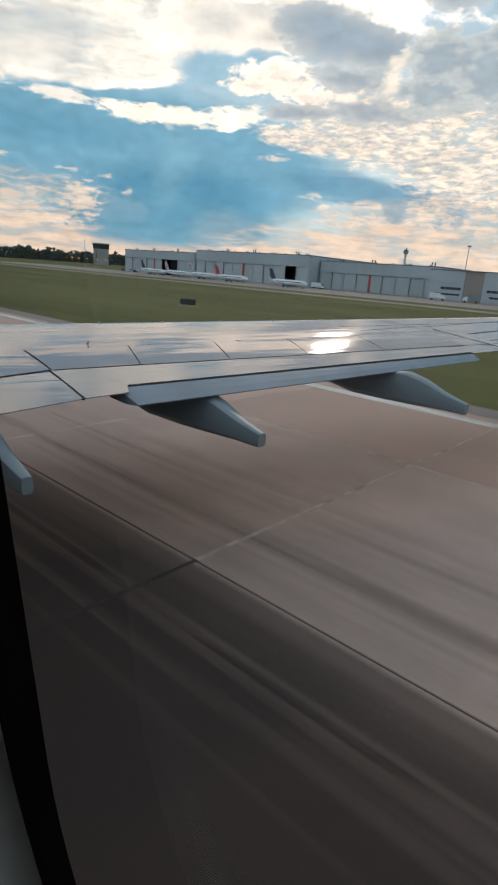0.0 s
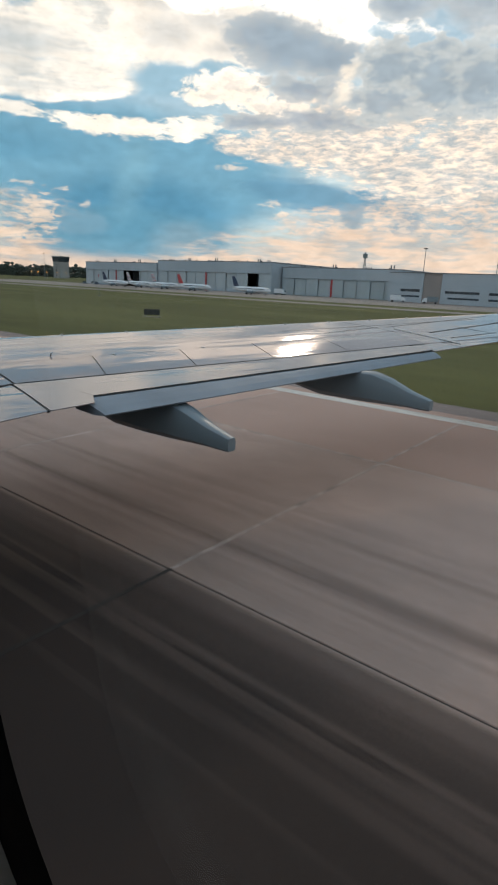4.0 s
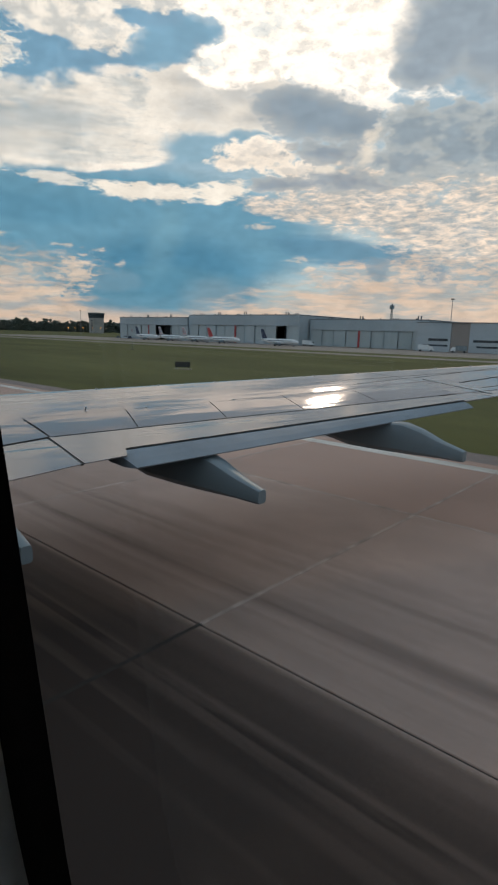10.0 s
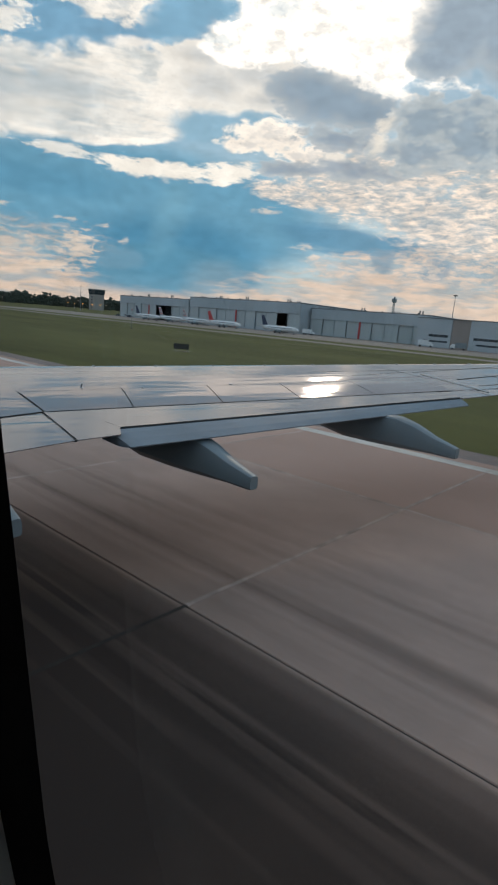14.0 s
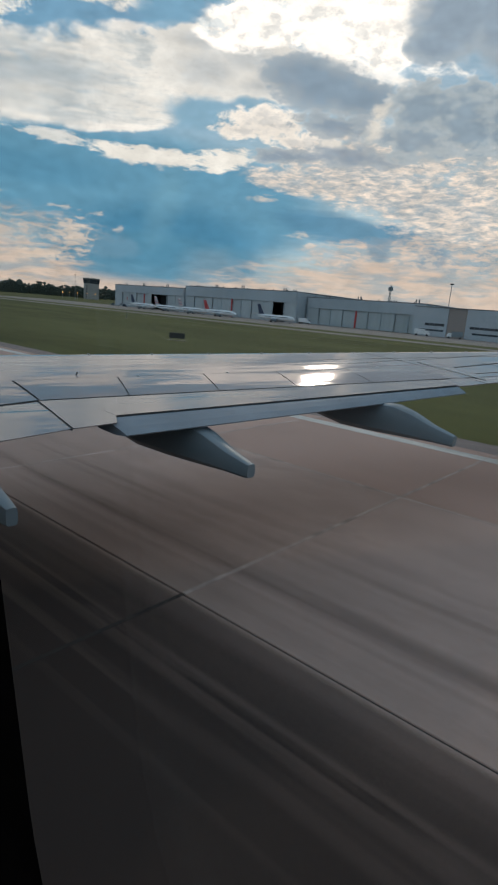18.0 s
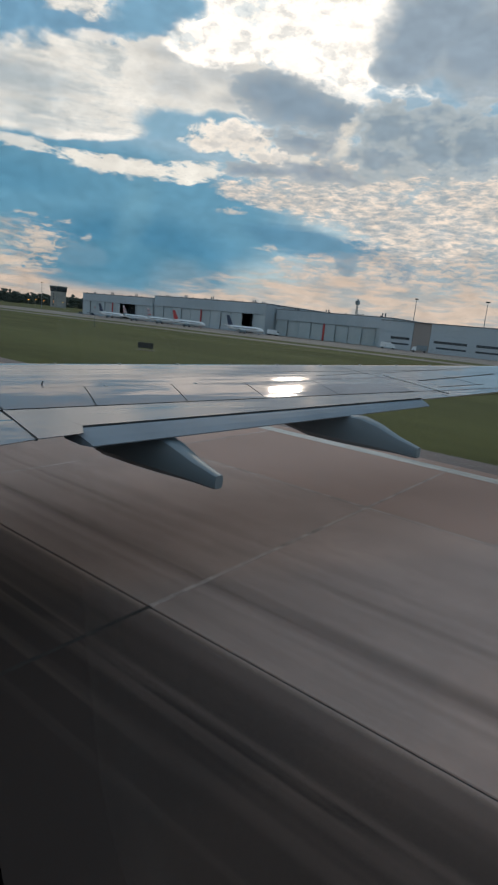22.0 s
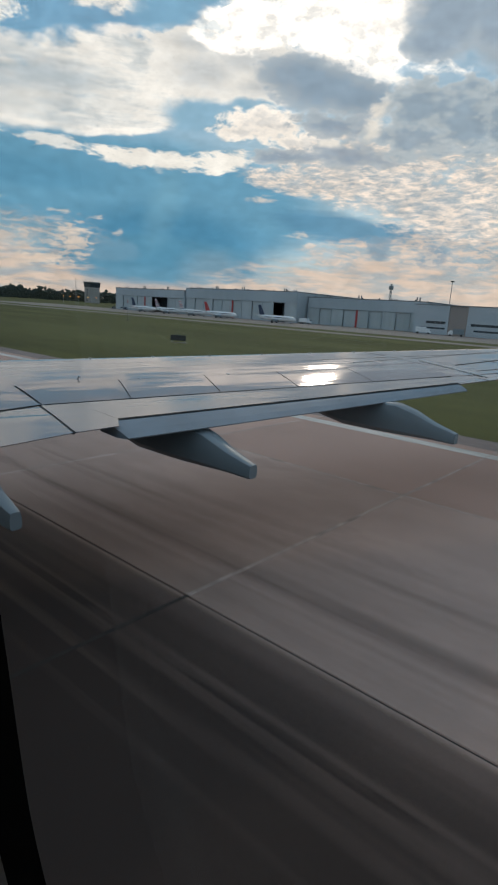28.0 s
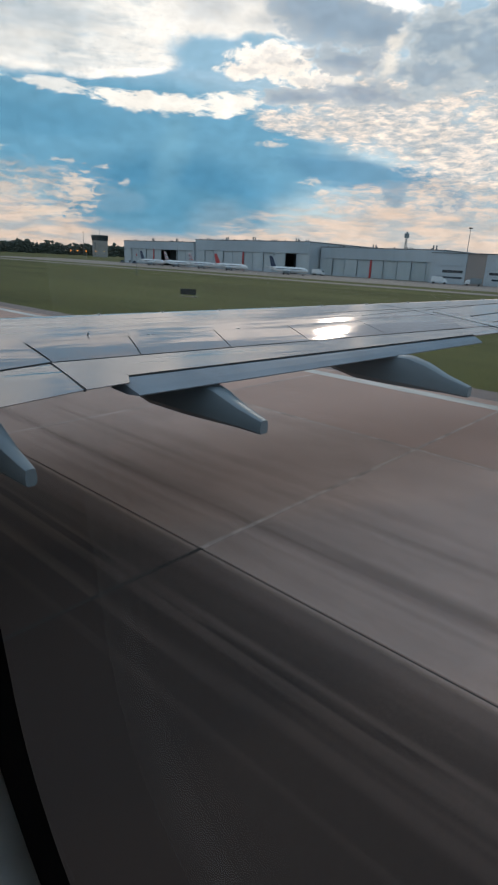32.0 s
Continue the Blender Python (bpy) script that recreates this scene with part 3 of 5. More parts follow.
def pane_material():
    m = bpy.data.materials.new("window_acrylic")
    m.use_nodes = True
    nt = m.node_tree
    nt.nodes.clear()
    clear = nt.nodes.new("ShaderNodeBsdfTransparent")
    clear.inputs[0].default_value = (0.98, 0.968, 0.95, 1)
    shine = nt.nodes.new("ShaderNodeBsdfGlossy")
    shine.inputs["Roughness"].default_value = 0.03
    lw = nt.nodes.new("ShaderNodeLayerWeight")
    lw.inputs[0].default_value = 0.5
    power = nt.nodes.new("ShaderNodeMath")
    power.operation = "POWER"
    power.inputs[1].default_value = 5.0
    nt.links.new(lw.outputs["Facing"], power.inputs[0])
    fres = nt.nodes.new("ShaderNodeMath")
    fres.operation = "MULTIPLY_ADD"
    fres.inputs[1].default_value, fres.inputs[2].default_value = 0.4, 0.008
    nt.links.new(power.outputs[0], fres.inputs[0])
    mix = nt.nodes.new("ShaderNodeMixShader")
    out = nt.nodes.new("ShaderNodeOutputMaterial")
    nt.links.new(fres.outputs[0], mix.inputs[0])
    nt.links.new(clear.outputs[0], mix.inputs[1])
    nt.links.new(shine.outputs[0], mix.inputs[2])
    nt.links.new(mix.outputs[0], out.inputs[0])
    return m


PANE = pane_material()


# ---- mesh helpers ----
def thing(name, at=(0, 0, 0), label="", category="", group="", kind="", turn=0.0):
    ob = new(name)
    ob.matrix_basis = pose(*at, 0, 0, turn)
    return tagged(ob, label, category, group, kind)


def finish(bm, smooth=False):
    bmesh.ops.recalc_face_normals(bm, faces=bm.faces)
    if smooth:
        for f in bm.faces:
            f.smooth = True
        for e in bm.edges:
            if len(e.link_faces) == 2 and e.calc_face_angle(0.0) > radians(32):
                e.smooth = False
    me = bpy.data.meshes.new("mesh")
    bm.to_mesh(me)
    bm.free()
    return me


def part(name, bm, mat, parent=None, label="", smooth=False):
    """Links a bmesh as one mesh object under a thing or a part."""
    ob = new(name, finish(bm, smooth))
    ob.data.materials.append(mat)
    if parent:
        ob.parent = parent
    if label:
        ob["label"] = label
    return ob


def box(bm, x0, x1, y0, y1, z0, z1, bevel=0.0):
    r = bmesh.ops.create_cube(bm, size=1.0, matrix=Matrix.LocRotScale(((x0 + x1) / 2, (y0 + y1) / 2, (z0 + z1) / 2), None, (x1 - x0, y1 - y0, z1 - z0)))
    if bevel:
        edges = list({e for v in r["verts"] for e in v.link_edges})
        bmesh.ops.bevel(bm, geom=edges, offset=bevel, segments=1, affect="EDGES")
    return bm


def boxed(x0, x1, y0, y1, z0, z1, bevel=0.0):
    return box(bmesh.new(), x0, x1, y0, y1, z0, z1, bevel)


def loft(rings, closed=True, caps=True):
    """A skin over rings of points, each ring with the same count."""
    bm = bmesh.new()
    vs = [[bm.verts.new(p) for p in ring] for ring in rings]
    n = len(rings[0])
    for a, b in zip(vs, vs[1:]):
        for i in range(n if closed else n - 1):
            bm.faces.new((a[i], a[(i + 1) % n], b[(i + 1) % n], b[i]))
    if caps and closed:
        bm.faces.new(vs[0]), bm.faces.new(list(reversed(vs[-1])))
    return bm


def tube(stations, sides=14):
    """A round body along x: stations of (x, y, z, half width, half height)."""
    return loft([[(x, y + w * math.cos(2 * math.pi * i / sides), z + h * math.sin(2 * math.pi * i / sides)) for i in range(sides)] for x, y, z, w, h in stations])


def rod(bm, a, b, r, sides=8):
    a, b = Vector(a), Vector(b)
    m = Matrix.Translation((a + b) / 2) @ (b - a).to_track_quat("Z", "Y").to_matrix().to_4x4()
    bmesh.ops.create_cone(bm, cap_ends=True, segments=sides, radius1=r, radius2=r, depth=(b - a).length, matrix=m)
    return bm


def plate(corners, thick):
    """A flat slab under four or more upper corners."""
    bm = bmesh.new()
    top = [bm.verts.new(c) for c in corners]
    low = [bm.verts.new((c[0], c[1], c[2] - thick)) for c in corners]
    n = len(corners)
    bm.faces.new(top), bm.faces.new(list(reversed(low)))
    for i in range(n):
        bm.faces.new((top[i], low[i], low[(i + 1) % n], top[(i + 1) % n]))
    return bm


# ---- ground ----
FIELD = -1.6


def fall(y):
    """Height of the grass: level with the shoulders, then falling gently to the field."""
    q = min(1.0, max(0.0, (abs(y) - 21.5) / 55.0))
    return -0.07 + (FIELD + 0.07) * q * q * (3 - 2 * q)


sides = [21.0, 24, 28, 33, 39, 46, 54, 62, 70, 77, 90, 130, 200, 400, 900, 2000, 4600]
ys = [-y for y in reversed(sides)] + sides
xs = [-4600, -2500, -1400, -800, -450, -250, -130, -60, 0, 60, 130, 250, 450, 800, 1400, 2500, 4600]
bm = bmesh.new()
grid = [[bm.verts.new((x, y, fall(y))) for x in xs] for y in ys]
for p, q in zip(grid, grid[1:]):
    for i in range(len(xs) - 1):
        bm.faces.new((p[i], p[i + 1], q[i + 1], q[i]))
ground = part("ground", bm, GRASS, smooth=True)
tagged(ground, "flat mown airfield grass, dull olive green", "grass field", kind="structure")

# ---- runway ----
SLAB, EDGE_Y, JOINT_X = 7.03, 19.13, 8.75
road = thing("runway", label="concrete runway of large square slabs, brown-grey with black tyre rubber", category="runway", kind="structure")
part("sealant_bed", boxed(-900, 640, EDGE_Y - 5 * SLAB, EDGE_Y, -0.4, -0.018), JOINT, road, "dark joint sealant between the slabs")


def slab_mesh(length):
    bm = bmesh.new()
    g = 0.014
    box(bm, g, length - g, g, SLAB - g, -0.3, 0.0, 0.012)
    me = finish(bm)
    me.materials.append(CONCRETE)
    return me


slab = slab_mesh(SLAB)
for i in range(15):
    for j in range(5):
        ob = new("slab", slab)
        ob.parent = road
        ob.location = (JOINT_X - SLAB * i, EDGE_Y - SLAB * (j + 1), 0.0)
long_slab = slab_mesh(SLAB * 8)
for i in list(range(14)) + list(range(-13, -2)):
    for j in range(5):
        ob = new("slab", long_slab)
        ob.parent = road
        ob.location = (JOINT_X - SLAB * 14 - SLAB * 8 * (i + 1), EDGE_Y - SLAB * (j + 1), 0.0)

shoulder = part("shoulder", boxed(-900, 640, EDGE_Y + 0.02, 20.75, -0.3, -0.012, 0.02), SHOULDER)
tagged(shoulder, "narrow reddish brown runway shoulder beside the grass", "pavement", kind="structure")
edge = thing("runway_edge_line", label="long worn white painted line along the runway edge", category="road marking")
for i in range(40):
    part("stroke", boxed(JOINT_X - SLAB * (i + 1) + 0.02, JOINT_X - SLAB * i - 0.02, 17.85, 18.45, 0.0, 0.004), PAINT, edge)
joints = thing("joint_filler", label="pale worn filler strips along the slab joints", category="pavement joint", kind="structure")
for i in range(15):
    x = JOINT_X - SLAB * i
    part("filler", boxed(x - 0.045, x + 0.04, 5.1, EDGE_Y, -0.03, 0.003), PALEJOINT, joints)
    part("filler", boxed(x - 0.035, x + 0.035, -16, 5.08, -0.03, 0.002), DARKJOINT, joints)
part("filler", boxed(-95, 7.8, EDGE_Y - SLAB - 0.06, EDGE_Y - SLAB + 0.05, -0.03, 0.002), PALEJOINT, joints)
zone = thing("touchdown_marking", label="pairs of broad worn white painted bars on the concrete", category="road marking")
for x in (330, 480):
    for y in (8.4, 11.0, 13.6):
        part("bar", boxed(x, x + 22, y, y + 1.8, 0.0, 0.004), PAINT, zone)


def curve_band(name, pts, w, mat, parent, z=0.004):
    """A painted band of constant width along points on the ground."""
    left, right = [], []
    for i, p in enumerate(pts):
        a, b = Vector(pts[max(0, i - 1)]), Vector(pts[min(len(pts) - 1, i + 1)])
        d = (b - a).normalized()
        n = Vector((-d.y, d.x)) * w / 2
        left.append((p[0] + n.x, p[1] + n.y)), right.append((p[0] - n.x, p[1] - n.y))
    bm = bmesh.new()
    rows = [[bm.verts.new((x, y, zz)) for x, y, zz in ((*l, z), (*r, z), (*r, z - 0.004), (*l, z - 0.004))] for l, r in zip(left, right)]
    for a, b in zip(rows, rows[1:]):
        for k in range(4):
            bm.faces.new((a[k], a[(k + 1) % 4], b[(k + 1) % 4], b[k]))
    bm.faces.new(rows[0]), bm.faces.new(rows[-1])
    return part(name, bm, mat, parent)


for k, (x0, bend, label) in enumerate(((14.0, 0.0011, "orange painted lead-off line with black borders, curving off the runway"), (128.0, 0.0016, "curved orange painted taxi line with black borders"))):
    taxi_line = thing("taxi_line", label=label, category="road marking", group="orange taxi lines")
    lane_pts = [(x0 + 1.5 * i, 1.2 + bend * max(0, 34 - i) ** 2.6) for i in range(46)]
    lane_pts = [p for p in lane_pts if p[1] < EDGE_Y - 0.4]
    curve_band("border", lane_pts, 0.62, BLACKP, taxi_line, 0.003)
    curve_band("stripe", lane_pts, 0.3, ORANGE, taxi_line, 0.008)

# taxi strip, apron and grass between
taxi = part("taxiway", boxed(-1500, 700, 152, 163, FIELD - 0.3, FIELD + 0.03, 0.01), TAXI)
tagged(taxi, "pale concrete taxiway running through the grass", "taxiway", kind="structure")
apron = part("apron", boxed(-460, 260, 184, 262, FIELD - 0.3, FIELD + 0.025, 0.01), TAXI)
tagged(apron, "wide pale concrete apron before the hangars", "apron", kind="structure")

# ---- aircraft: wing ----
# the aircraft stands a little nose up on its gear
STANCE = Matrix.Translation((0, 0, 4.1)) @ Matrix.Rotation(radians(0.45), 4, (math.cos(radians(40)), math.sin(radians(40)), 0)) @ Matrix.Translation((0, 0, -4.1))
DIHEDRAL = math.tan(radians(2.5))


def wz(y, up):
    return 2.2 + DIHEDRAL * y + up


def x_flap(y):
    return -6.766 + 0.219 * y


def x_cove(y):
    return -7.579 + 0.268 * y


def x_spr(y):
    return -9.113 + 0.348 * y if y > 4.15 else -7.67


def x_spf(y):
    return -9.991 + 0.333 * y if y > 4.2 else -8.59 + (y - 4.2) * 0.15


def x_crest(y):
    return -12.506 + 0.423 * y


def x_tip_edge(y):
    return -7.15 + 0.235 * y


wing = thing("aircraft_wing", (0, 0, 0), "light grey glossy airliner wing reflecting the clouds, flaps nearly stowed", "aircraft wing")
wing.matrix_basis = STANCE


def wing_section(y):
    c, s, f = x_crest(y), x_spr(y), x_spf(y)
    k = max(0.35, 1 - 0.035 * max(0, y - 5))
    up = [(s, 0.07), (s - 0.35 * (s - f), 0.121), (f, 0.215)]
    for q, h in ((0.25, 0.265), (0.5, 0.306), (0.75, 0.339), (0.92, 0.361), (1.0, 0.37)):
        up.append((f + (c - f) * q, h))
    nose = [(c - 0.30 * k, 0.335), (c - 0.55 * k, 0.27), (c - 0.72 * k, 0.17), (c - 0.78 * k, 0.06), (c - 0.70 * k, -0.05), (c - 0.4 * k, -0.16)]
    low = [(c * 0.6 + s * 0.4, -0.34 * k), (c * 0.25 + s * 0.75, -0.30 * k), (s, -0.12)]
    return [(x, y, wz(y, h)) for x, h in up + nose + low]


stations = [-0.95, 0.1, 1.2, 2.4, 3.4, 4.05, 4.2, 5.0, 6.0, 7.0, 8.0, 9.0, 10.0, 11.0, 12.0, 13.2, 14.5, 15.8, 17.2, 19.0, 21.0, 23.0]
part("main_skin", loft([wing_section(y) for y in stations]), WINGTOP, wing, "glossy grey upper wing skin", smooth=True)

# trailing panel between the spoilers and the flap
rows = []
for y in (4.59, 5.5, 6.5, 7.5, 8.5, 9.5, 10.5, 11.98):
    a, b = x_spr(y) + 0.012, x_cove(y)
    rows.append([(a, y, wz(y, 0.068)), ((a + b) / 2, y, wz(y, 0.051)), (b, y, wz(y, 0.034)), (b - 0.02, y, wz(y, 0.016)), ((a + b) / 2, y, wz(y, 0.0)), (a, y, wz(y, -0.1))])
part("trailing_panel", loft(rows), FLAPTOP, wing, smooth=False)
rows = []
for q, (xa, ya), (xb, yb) in ((0, (-7.655, 4.145), (-7.505, 4.588)), (0.5, (-6.9, 3.97), (-6.85, 4.588)), (0.8, (-6.45, 3.86), (-6.35, 4.586)), (1, (-6.13, 3.785), (-6.04, 4.38))):
    za, zb = (0.068 - 0.0295 * (x + 9.101 - 0.348 * y) for x, y in ((xa, ya), (xb, yb)))
    rows.append([(xa, ya, wz(ya, za)), (xb, yb, wz(yb, zb)), (xb, yb, wz(yb, zb - 0.14 + 0.128 * q)), (xa, ya, wz(ya, za - 0.14 + 0.128 * q))])
part("kink_panel", loft(rows), FLAPTOP, wing)
rows = []
for y, xa in ((-0.8, -7.65), (1.5, -7.65), (3.0, -7.65), (4.1, -7.65)):
    k = (4.1 - y) / 4.9
    yb = -0.8 + (y + 0.8) * (3.74 + 0.8) / 4.9
    rows.append([(xa, y, wz(y, 0.064)), (-6.9, (y + yb) / 2, wz(y, 0.05)), (-6.4, yb, wz(yb, 0.032)), (-6.13 - 0.02 * k, yb, wz(yb, 0.018)), (-6.15, yb, wz(yb, 0.004)), (-6.9, y, wz(y, -0.09)), (xa, y, wz(y, -0.16))])
part("inboard_flap", loft(rows), FLAPTOP, wing, "grey inboard flap, stowed")
part("seam_strip", loft([[(-7.66, 4.105, wz(4.1, 0.06)), (-7.66, 4.145, wz(4.1, 0.06)), (-7.66, 4.145, wz(4.1, 0.0)), (-7.66, 4.105, wz(4.1, 0.0))], [(-6.15, 3.75, wz(3.75, 0.014)), (-6.15, 3.785, wz(3.75, 0.014)), (-6.15, 3.785, wz(3.75, -0.01)), (-6.15, 3.75, wz(3.75, -0.01))]]), SEAM, wing, "dark gap between the flaps")

# outboard flap, a little below the trailing panel
rows = []
for y in (4.37, 5.5, 6.5, 7.5, 8.5, 9.5, 10.5, 11.96):
    a, b = x_cove(y) - 0.05, x_flap(y)
    rows.append([(a, y, wz(y, 0.02)), (a * 0.62 + b * 0.38, y, wz(y, -0.008)), (a * 0.3 + b * 0.7, y, wz(y, -0.05)), (b, y, wz(y, -0.105)), (b - 0.01, y, wz(y, -0.122)), (a * 0.4 + b * 0.6, y, wz(y, -0.15)), (a, y, wz(y, -0.13))])
part("outboard_flap", loft(rows), FLAPGREY, wing, "blue-grey outboard flap with a dark slot before it", smooth=False)
rows = [[(x_cove(y) - 0.03, y, wz(y, 0.03)), (x_cove(y) + 0.025, y, wz(y, 0.019)), (x_cove(y) + 0.025, y, wz(y, 0.006)), (x_cove(y) - 0.03, y, wz(y, 0.01))] for y in (4.40, 8, 11.94)]
part("flap_slot", loft(rows), SEAM, wing, "dark rubber seal in the flap slot")

# outer end: aileron and fixed tip edge
for name, y0, y1, xa_, drop in (("end_panel", 12.02, 13.0, 0.012, 0.0), ("aileron", 13.05, 17.0, 0.012, 0.004), ("tip_edge", 17.03, 22.8, 0.012, 0.004)):
    rows = []
    for q in (0, 0.5, 1):
        y = y0 + (y1 - y0) * q
        a, b = x_spr(y) + xa_, x_tip_edge(y)
        b = max(b, a + 0.25)
        rows.append([(a, y, wz(y, 0.064 - drop)), ((a + b) / 2, y, wz(y, 0.042 - drop)), (b, y, wz(y, 0.01)), (b, y, wz(y, -0.01)), (a, y, wz(y, -0.11))])
    part(name, loft(rows), WINGTOP, wing)

# spoiler plates, just proud of the skin, with dark gaps between
cuts = [(4.16, 4.22), (5.46, 5.83), (6.99, 7.40), (8.55, 8.95), (10.32, 10.67), (12.5, 12.85)]
for (a0, f0), (a1, f1) in zip(cuts, cuts[1:]):
    g = 0.010
    cs = []
    for y, fn, up in ((a0 + g, x_spr, 0.076), (a1 - g, x_spr, 0.076), (f1 - g, x_spf, 0.221), (f0 + g, x_spf, 0.221)):
        cs.append((fn(y) + (0.004 if fn is x_spr else 0.0), y, wz(y, up)))
    rows = []
    for q in (0.0, 0.17, 0.33, 0.5, 0.67, 0.83, 1.0):
        l, r = (tuple(p + (n - p) * q for p, n in zip(u, v)) for u, v in ((cs[0], cs[3]), (cs[1], cs[2])))
        up = 0.044 * q * (1 - q)
        rows.append([(l[0], l[1], l[2] + up), (r[0], r[1], r[2] + up), (r[0], r[1], r[2] - 0.03), (l[0], l[1], l[2] - 0.03)])
    part("spoiler", loft(rows), WINGTOP, wing, "closed grey spoiler plate", smooth=True)
for (a, f) in cuts[:-1]:
    part("spoiler_seam", loft([[(x_spr(a) + 0.0, a - 0.009, wz(a, 0.074)), (x_spr(a), a + 0.009, wz(a, 0.074)), (x_spr(a), a + 0.009, wz(a, 0.06)), (x_spr(a), a - 0.009, wz(a, 0.06))], [(x_spf(f), f - 0.009, wz(f, 0.219)), (x_spf(f), f + 0.009, wz(f, 0.219)), (x_spf(f), f + 0.009, wz(f, 0.205)), (x_spf(f), f - 0.009, wz(f, 0.205))]]), SEAM, wing)
for fn, up, wdt in ((x_spr, 0.076, 0.013), (x_spf, 0.221, 0.009)):
    rows = [[(fn(y) - wdt / 2, y, wz(y, up)), (fn(y) + wdt / 2, y, wz(y, up)), (fn(y) + wdt / 2, y, wz(y, up - 0.02)), (fn(y) - wdt / 2, y, wz(y, up - 0.02))] for y in (4.21, 6, 8, 10, 12.5)]
    part("hinge_line", loft(rows), SEAM, wing)
rows = [[(-7.68, y, wz(y, 0.076)), (-7.655, y, wz(y, 0.076)), (-7.655, y, wz(y, 0.05)), (-7.68, y, wz(y, 0.05))] for y in (-0.8, 2, 4.15)]
part("flap_line", loft(rows), SEAM, wing)

# hinge fittings along the spoilers' front edge, and skin seams outboard
for y in (6.2, 7.9, 10.1, 11.6):
    x = x_spf(y)
    part("hinge_fitting", boxed(x - 0.05, x + 0.03, y - 0.015, y + 0.015, wz(y, 0.21), wz(y, 0.229), 0.004), STEEL, wing)


def skin_z(y, q):
    """Height of the skin between the spoilers' front edge and the crest."""
    hs = (0.215, 0.265, 0.306, 0.339, 0.37)
    k = min(3, int(q * 4))
    return wz(y, hs[k] + (hs[k + 1] - hs[k]) * (q * 4 - k))


def skin_seam(points, wide, mat=SEAM):
    rows = []
    for y, q in points:
        x, z = x_spf(y) + (x_crest(y) - x_spf(y)) * q, skin_z(y, q)
        rows.append((x, y, z))
    along = Vector(rows[-1]) - Vector(rows[0])
    side = Vector((-along.y, along.x, 0)).normalized() * wide / 2
    part("skin_seam", loft([[(x - side.x, y - side.y, z + 0.003), (x + side.x, y + side.y, z + 0.003), (x + side.x, y + side.y, z - 0.01), (x - side.x, y - side.y, z - 0.01)] for x, y, z in rows]), mat, wing)


skin_seam([(12.9 - 0.25 * i / 8, i / 8 * 0.96) for i in range(9)], 0.012)
skin_seam([(10.4 + 6.2 * i / 8, 0.5) for i in range(9)], 0.012)

# outer end: a pale butt strap at the last spoiler, and the dark gaps round the aileron
STRAP = material("pale_strap_paint", (0.5, 0.47, 0.46), 0.35, 0.2, vary=0.12, scale=2.0)


def top_h(x, y):
    """Height of the upper surface over the wing's reference plane."""
    c, r, fr = x_crest(y), x_spr(y), x_spf(y)
    line = [(x_tip_edge(y), 0.01), (r, 0.07), (r - 0.35 * (r - fr), 0.121), (fr, 0.215)] + [(fr + (c - fr) * q, h) for q, h in ((0.25, 0.265), (0.5, 0.306), (0.75, 0.339), (1.0, 0.37))]
    for (xa, ha), (xb, hb) in zip(line, line[1:]):
        if xb <= x <= xa:
            return ha + (hb - ha) * (xa - x) / (xa - xb)
    return 0.01 if x > line[0][0] else 0.37


def surface_line(name, start, end, wide, mat, label="", n=9, lift=0.004):
    """A narrow band lying on the upper surface from one place to another."""
    (x0, y0), (x1, y1) = start, end
    side = Vector((-(y1 - y0), x1 - x0)).normalized() * wide / 2
    rows = []
    for i in range(n):
        x, y = x0 + (x1 - x0) * i / (n - 1), y0 + (y1 - y0) * i / (n - 1)
        ends = [(x + k * side.x, y + k * side.y) for k in (-1, 1)]
        tops = [(px, py, wz(py, top_h(px, py)) + lift) for px, py in ends]
        rows.append([tops[0], tops[1], (tops[1][0], tops[1][1], tops[1][2] - 0.014), (tops[0][0], tops[0][1], tops[0][2] - 0.014)])
    part(name, loft(rows), mat, wing, label)


surface_line("butt_strap", (-5.86, 13.22), (-4.25, 13.36), 0.09, STRAP, "pale strap across the outer wing skin")
surface_line("strap_gap", (-5.86, 13.15), (-4.2, 13.29), 0.022, SEAM)
surface_line("aileron_gap", (-5.14, 13.7), (-4.3, 17.4), 0.05, SEAM, "dark gap before the aileron")
surface_line("tab_gap", (-4.594, 13.67), (-4.05, 15.5), 0.028, SEAM)
surface_line("panel_gap", (-5.0, 15.1), (-4.1, 15.3), 0.016, SEAM)
surface_line("skin_seam", (-6.06, 13.1), (-4.887, 17.5), 0.014, SEAM, n=15)
for i in range(16):
    x = -6.62 + 0.03 * i
    y = 11.2 + 0.112 * i
    part("rivet", boxed(x - 0.012, x + 0.012, y - 0.03, y + 0.03, wz(y, top_h(x, y)) - 0.004, wz(y, top_h(x, y)) + 0.006), SEAM, wing)

# small tabs along the crest and a fitting on the skin
for y in (6.4, 7.6, 8.8, 10.0, 11.2, 12.4, 13.6, 14.8, 16.0):
    x = x_crest(y)
    part("vortex_tab", boxed(x - 0.04, x + 0.04, y - 0.006, y + 0.006, wz(y, 0.36), wz(y, 0.385), 0.002), STEEL, wing)
bm = bmesh.new()
box(bm, -8.55, -8.4, 5.26, 5.32, wz(5.29, 0.2), wz(5.29, 0.235), 0.006)
rod(bm, (-8.5, 5.29, wz(5.29, 0.2)), (-8.44, 5.29, wz(5.29, 0.3)), 0.014)
part("drain_mast", bm, STEEL, wing, "small metal fitting standing on the skin")


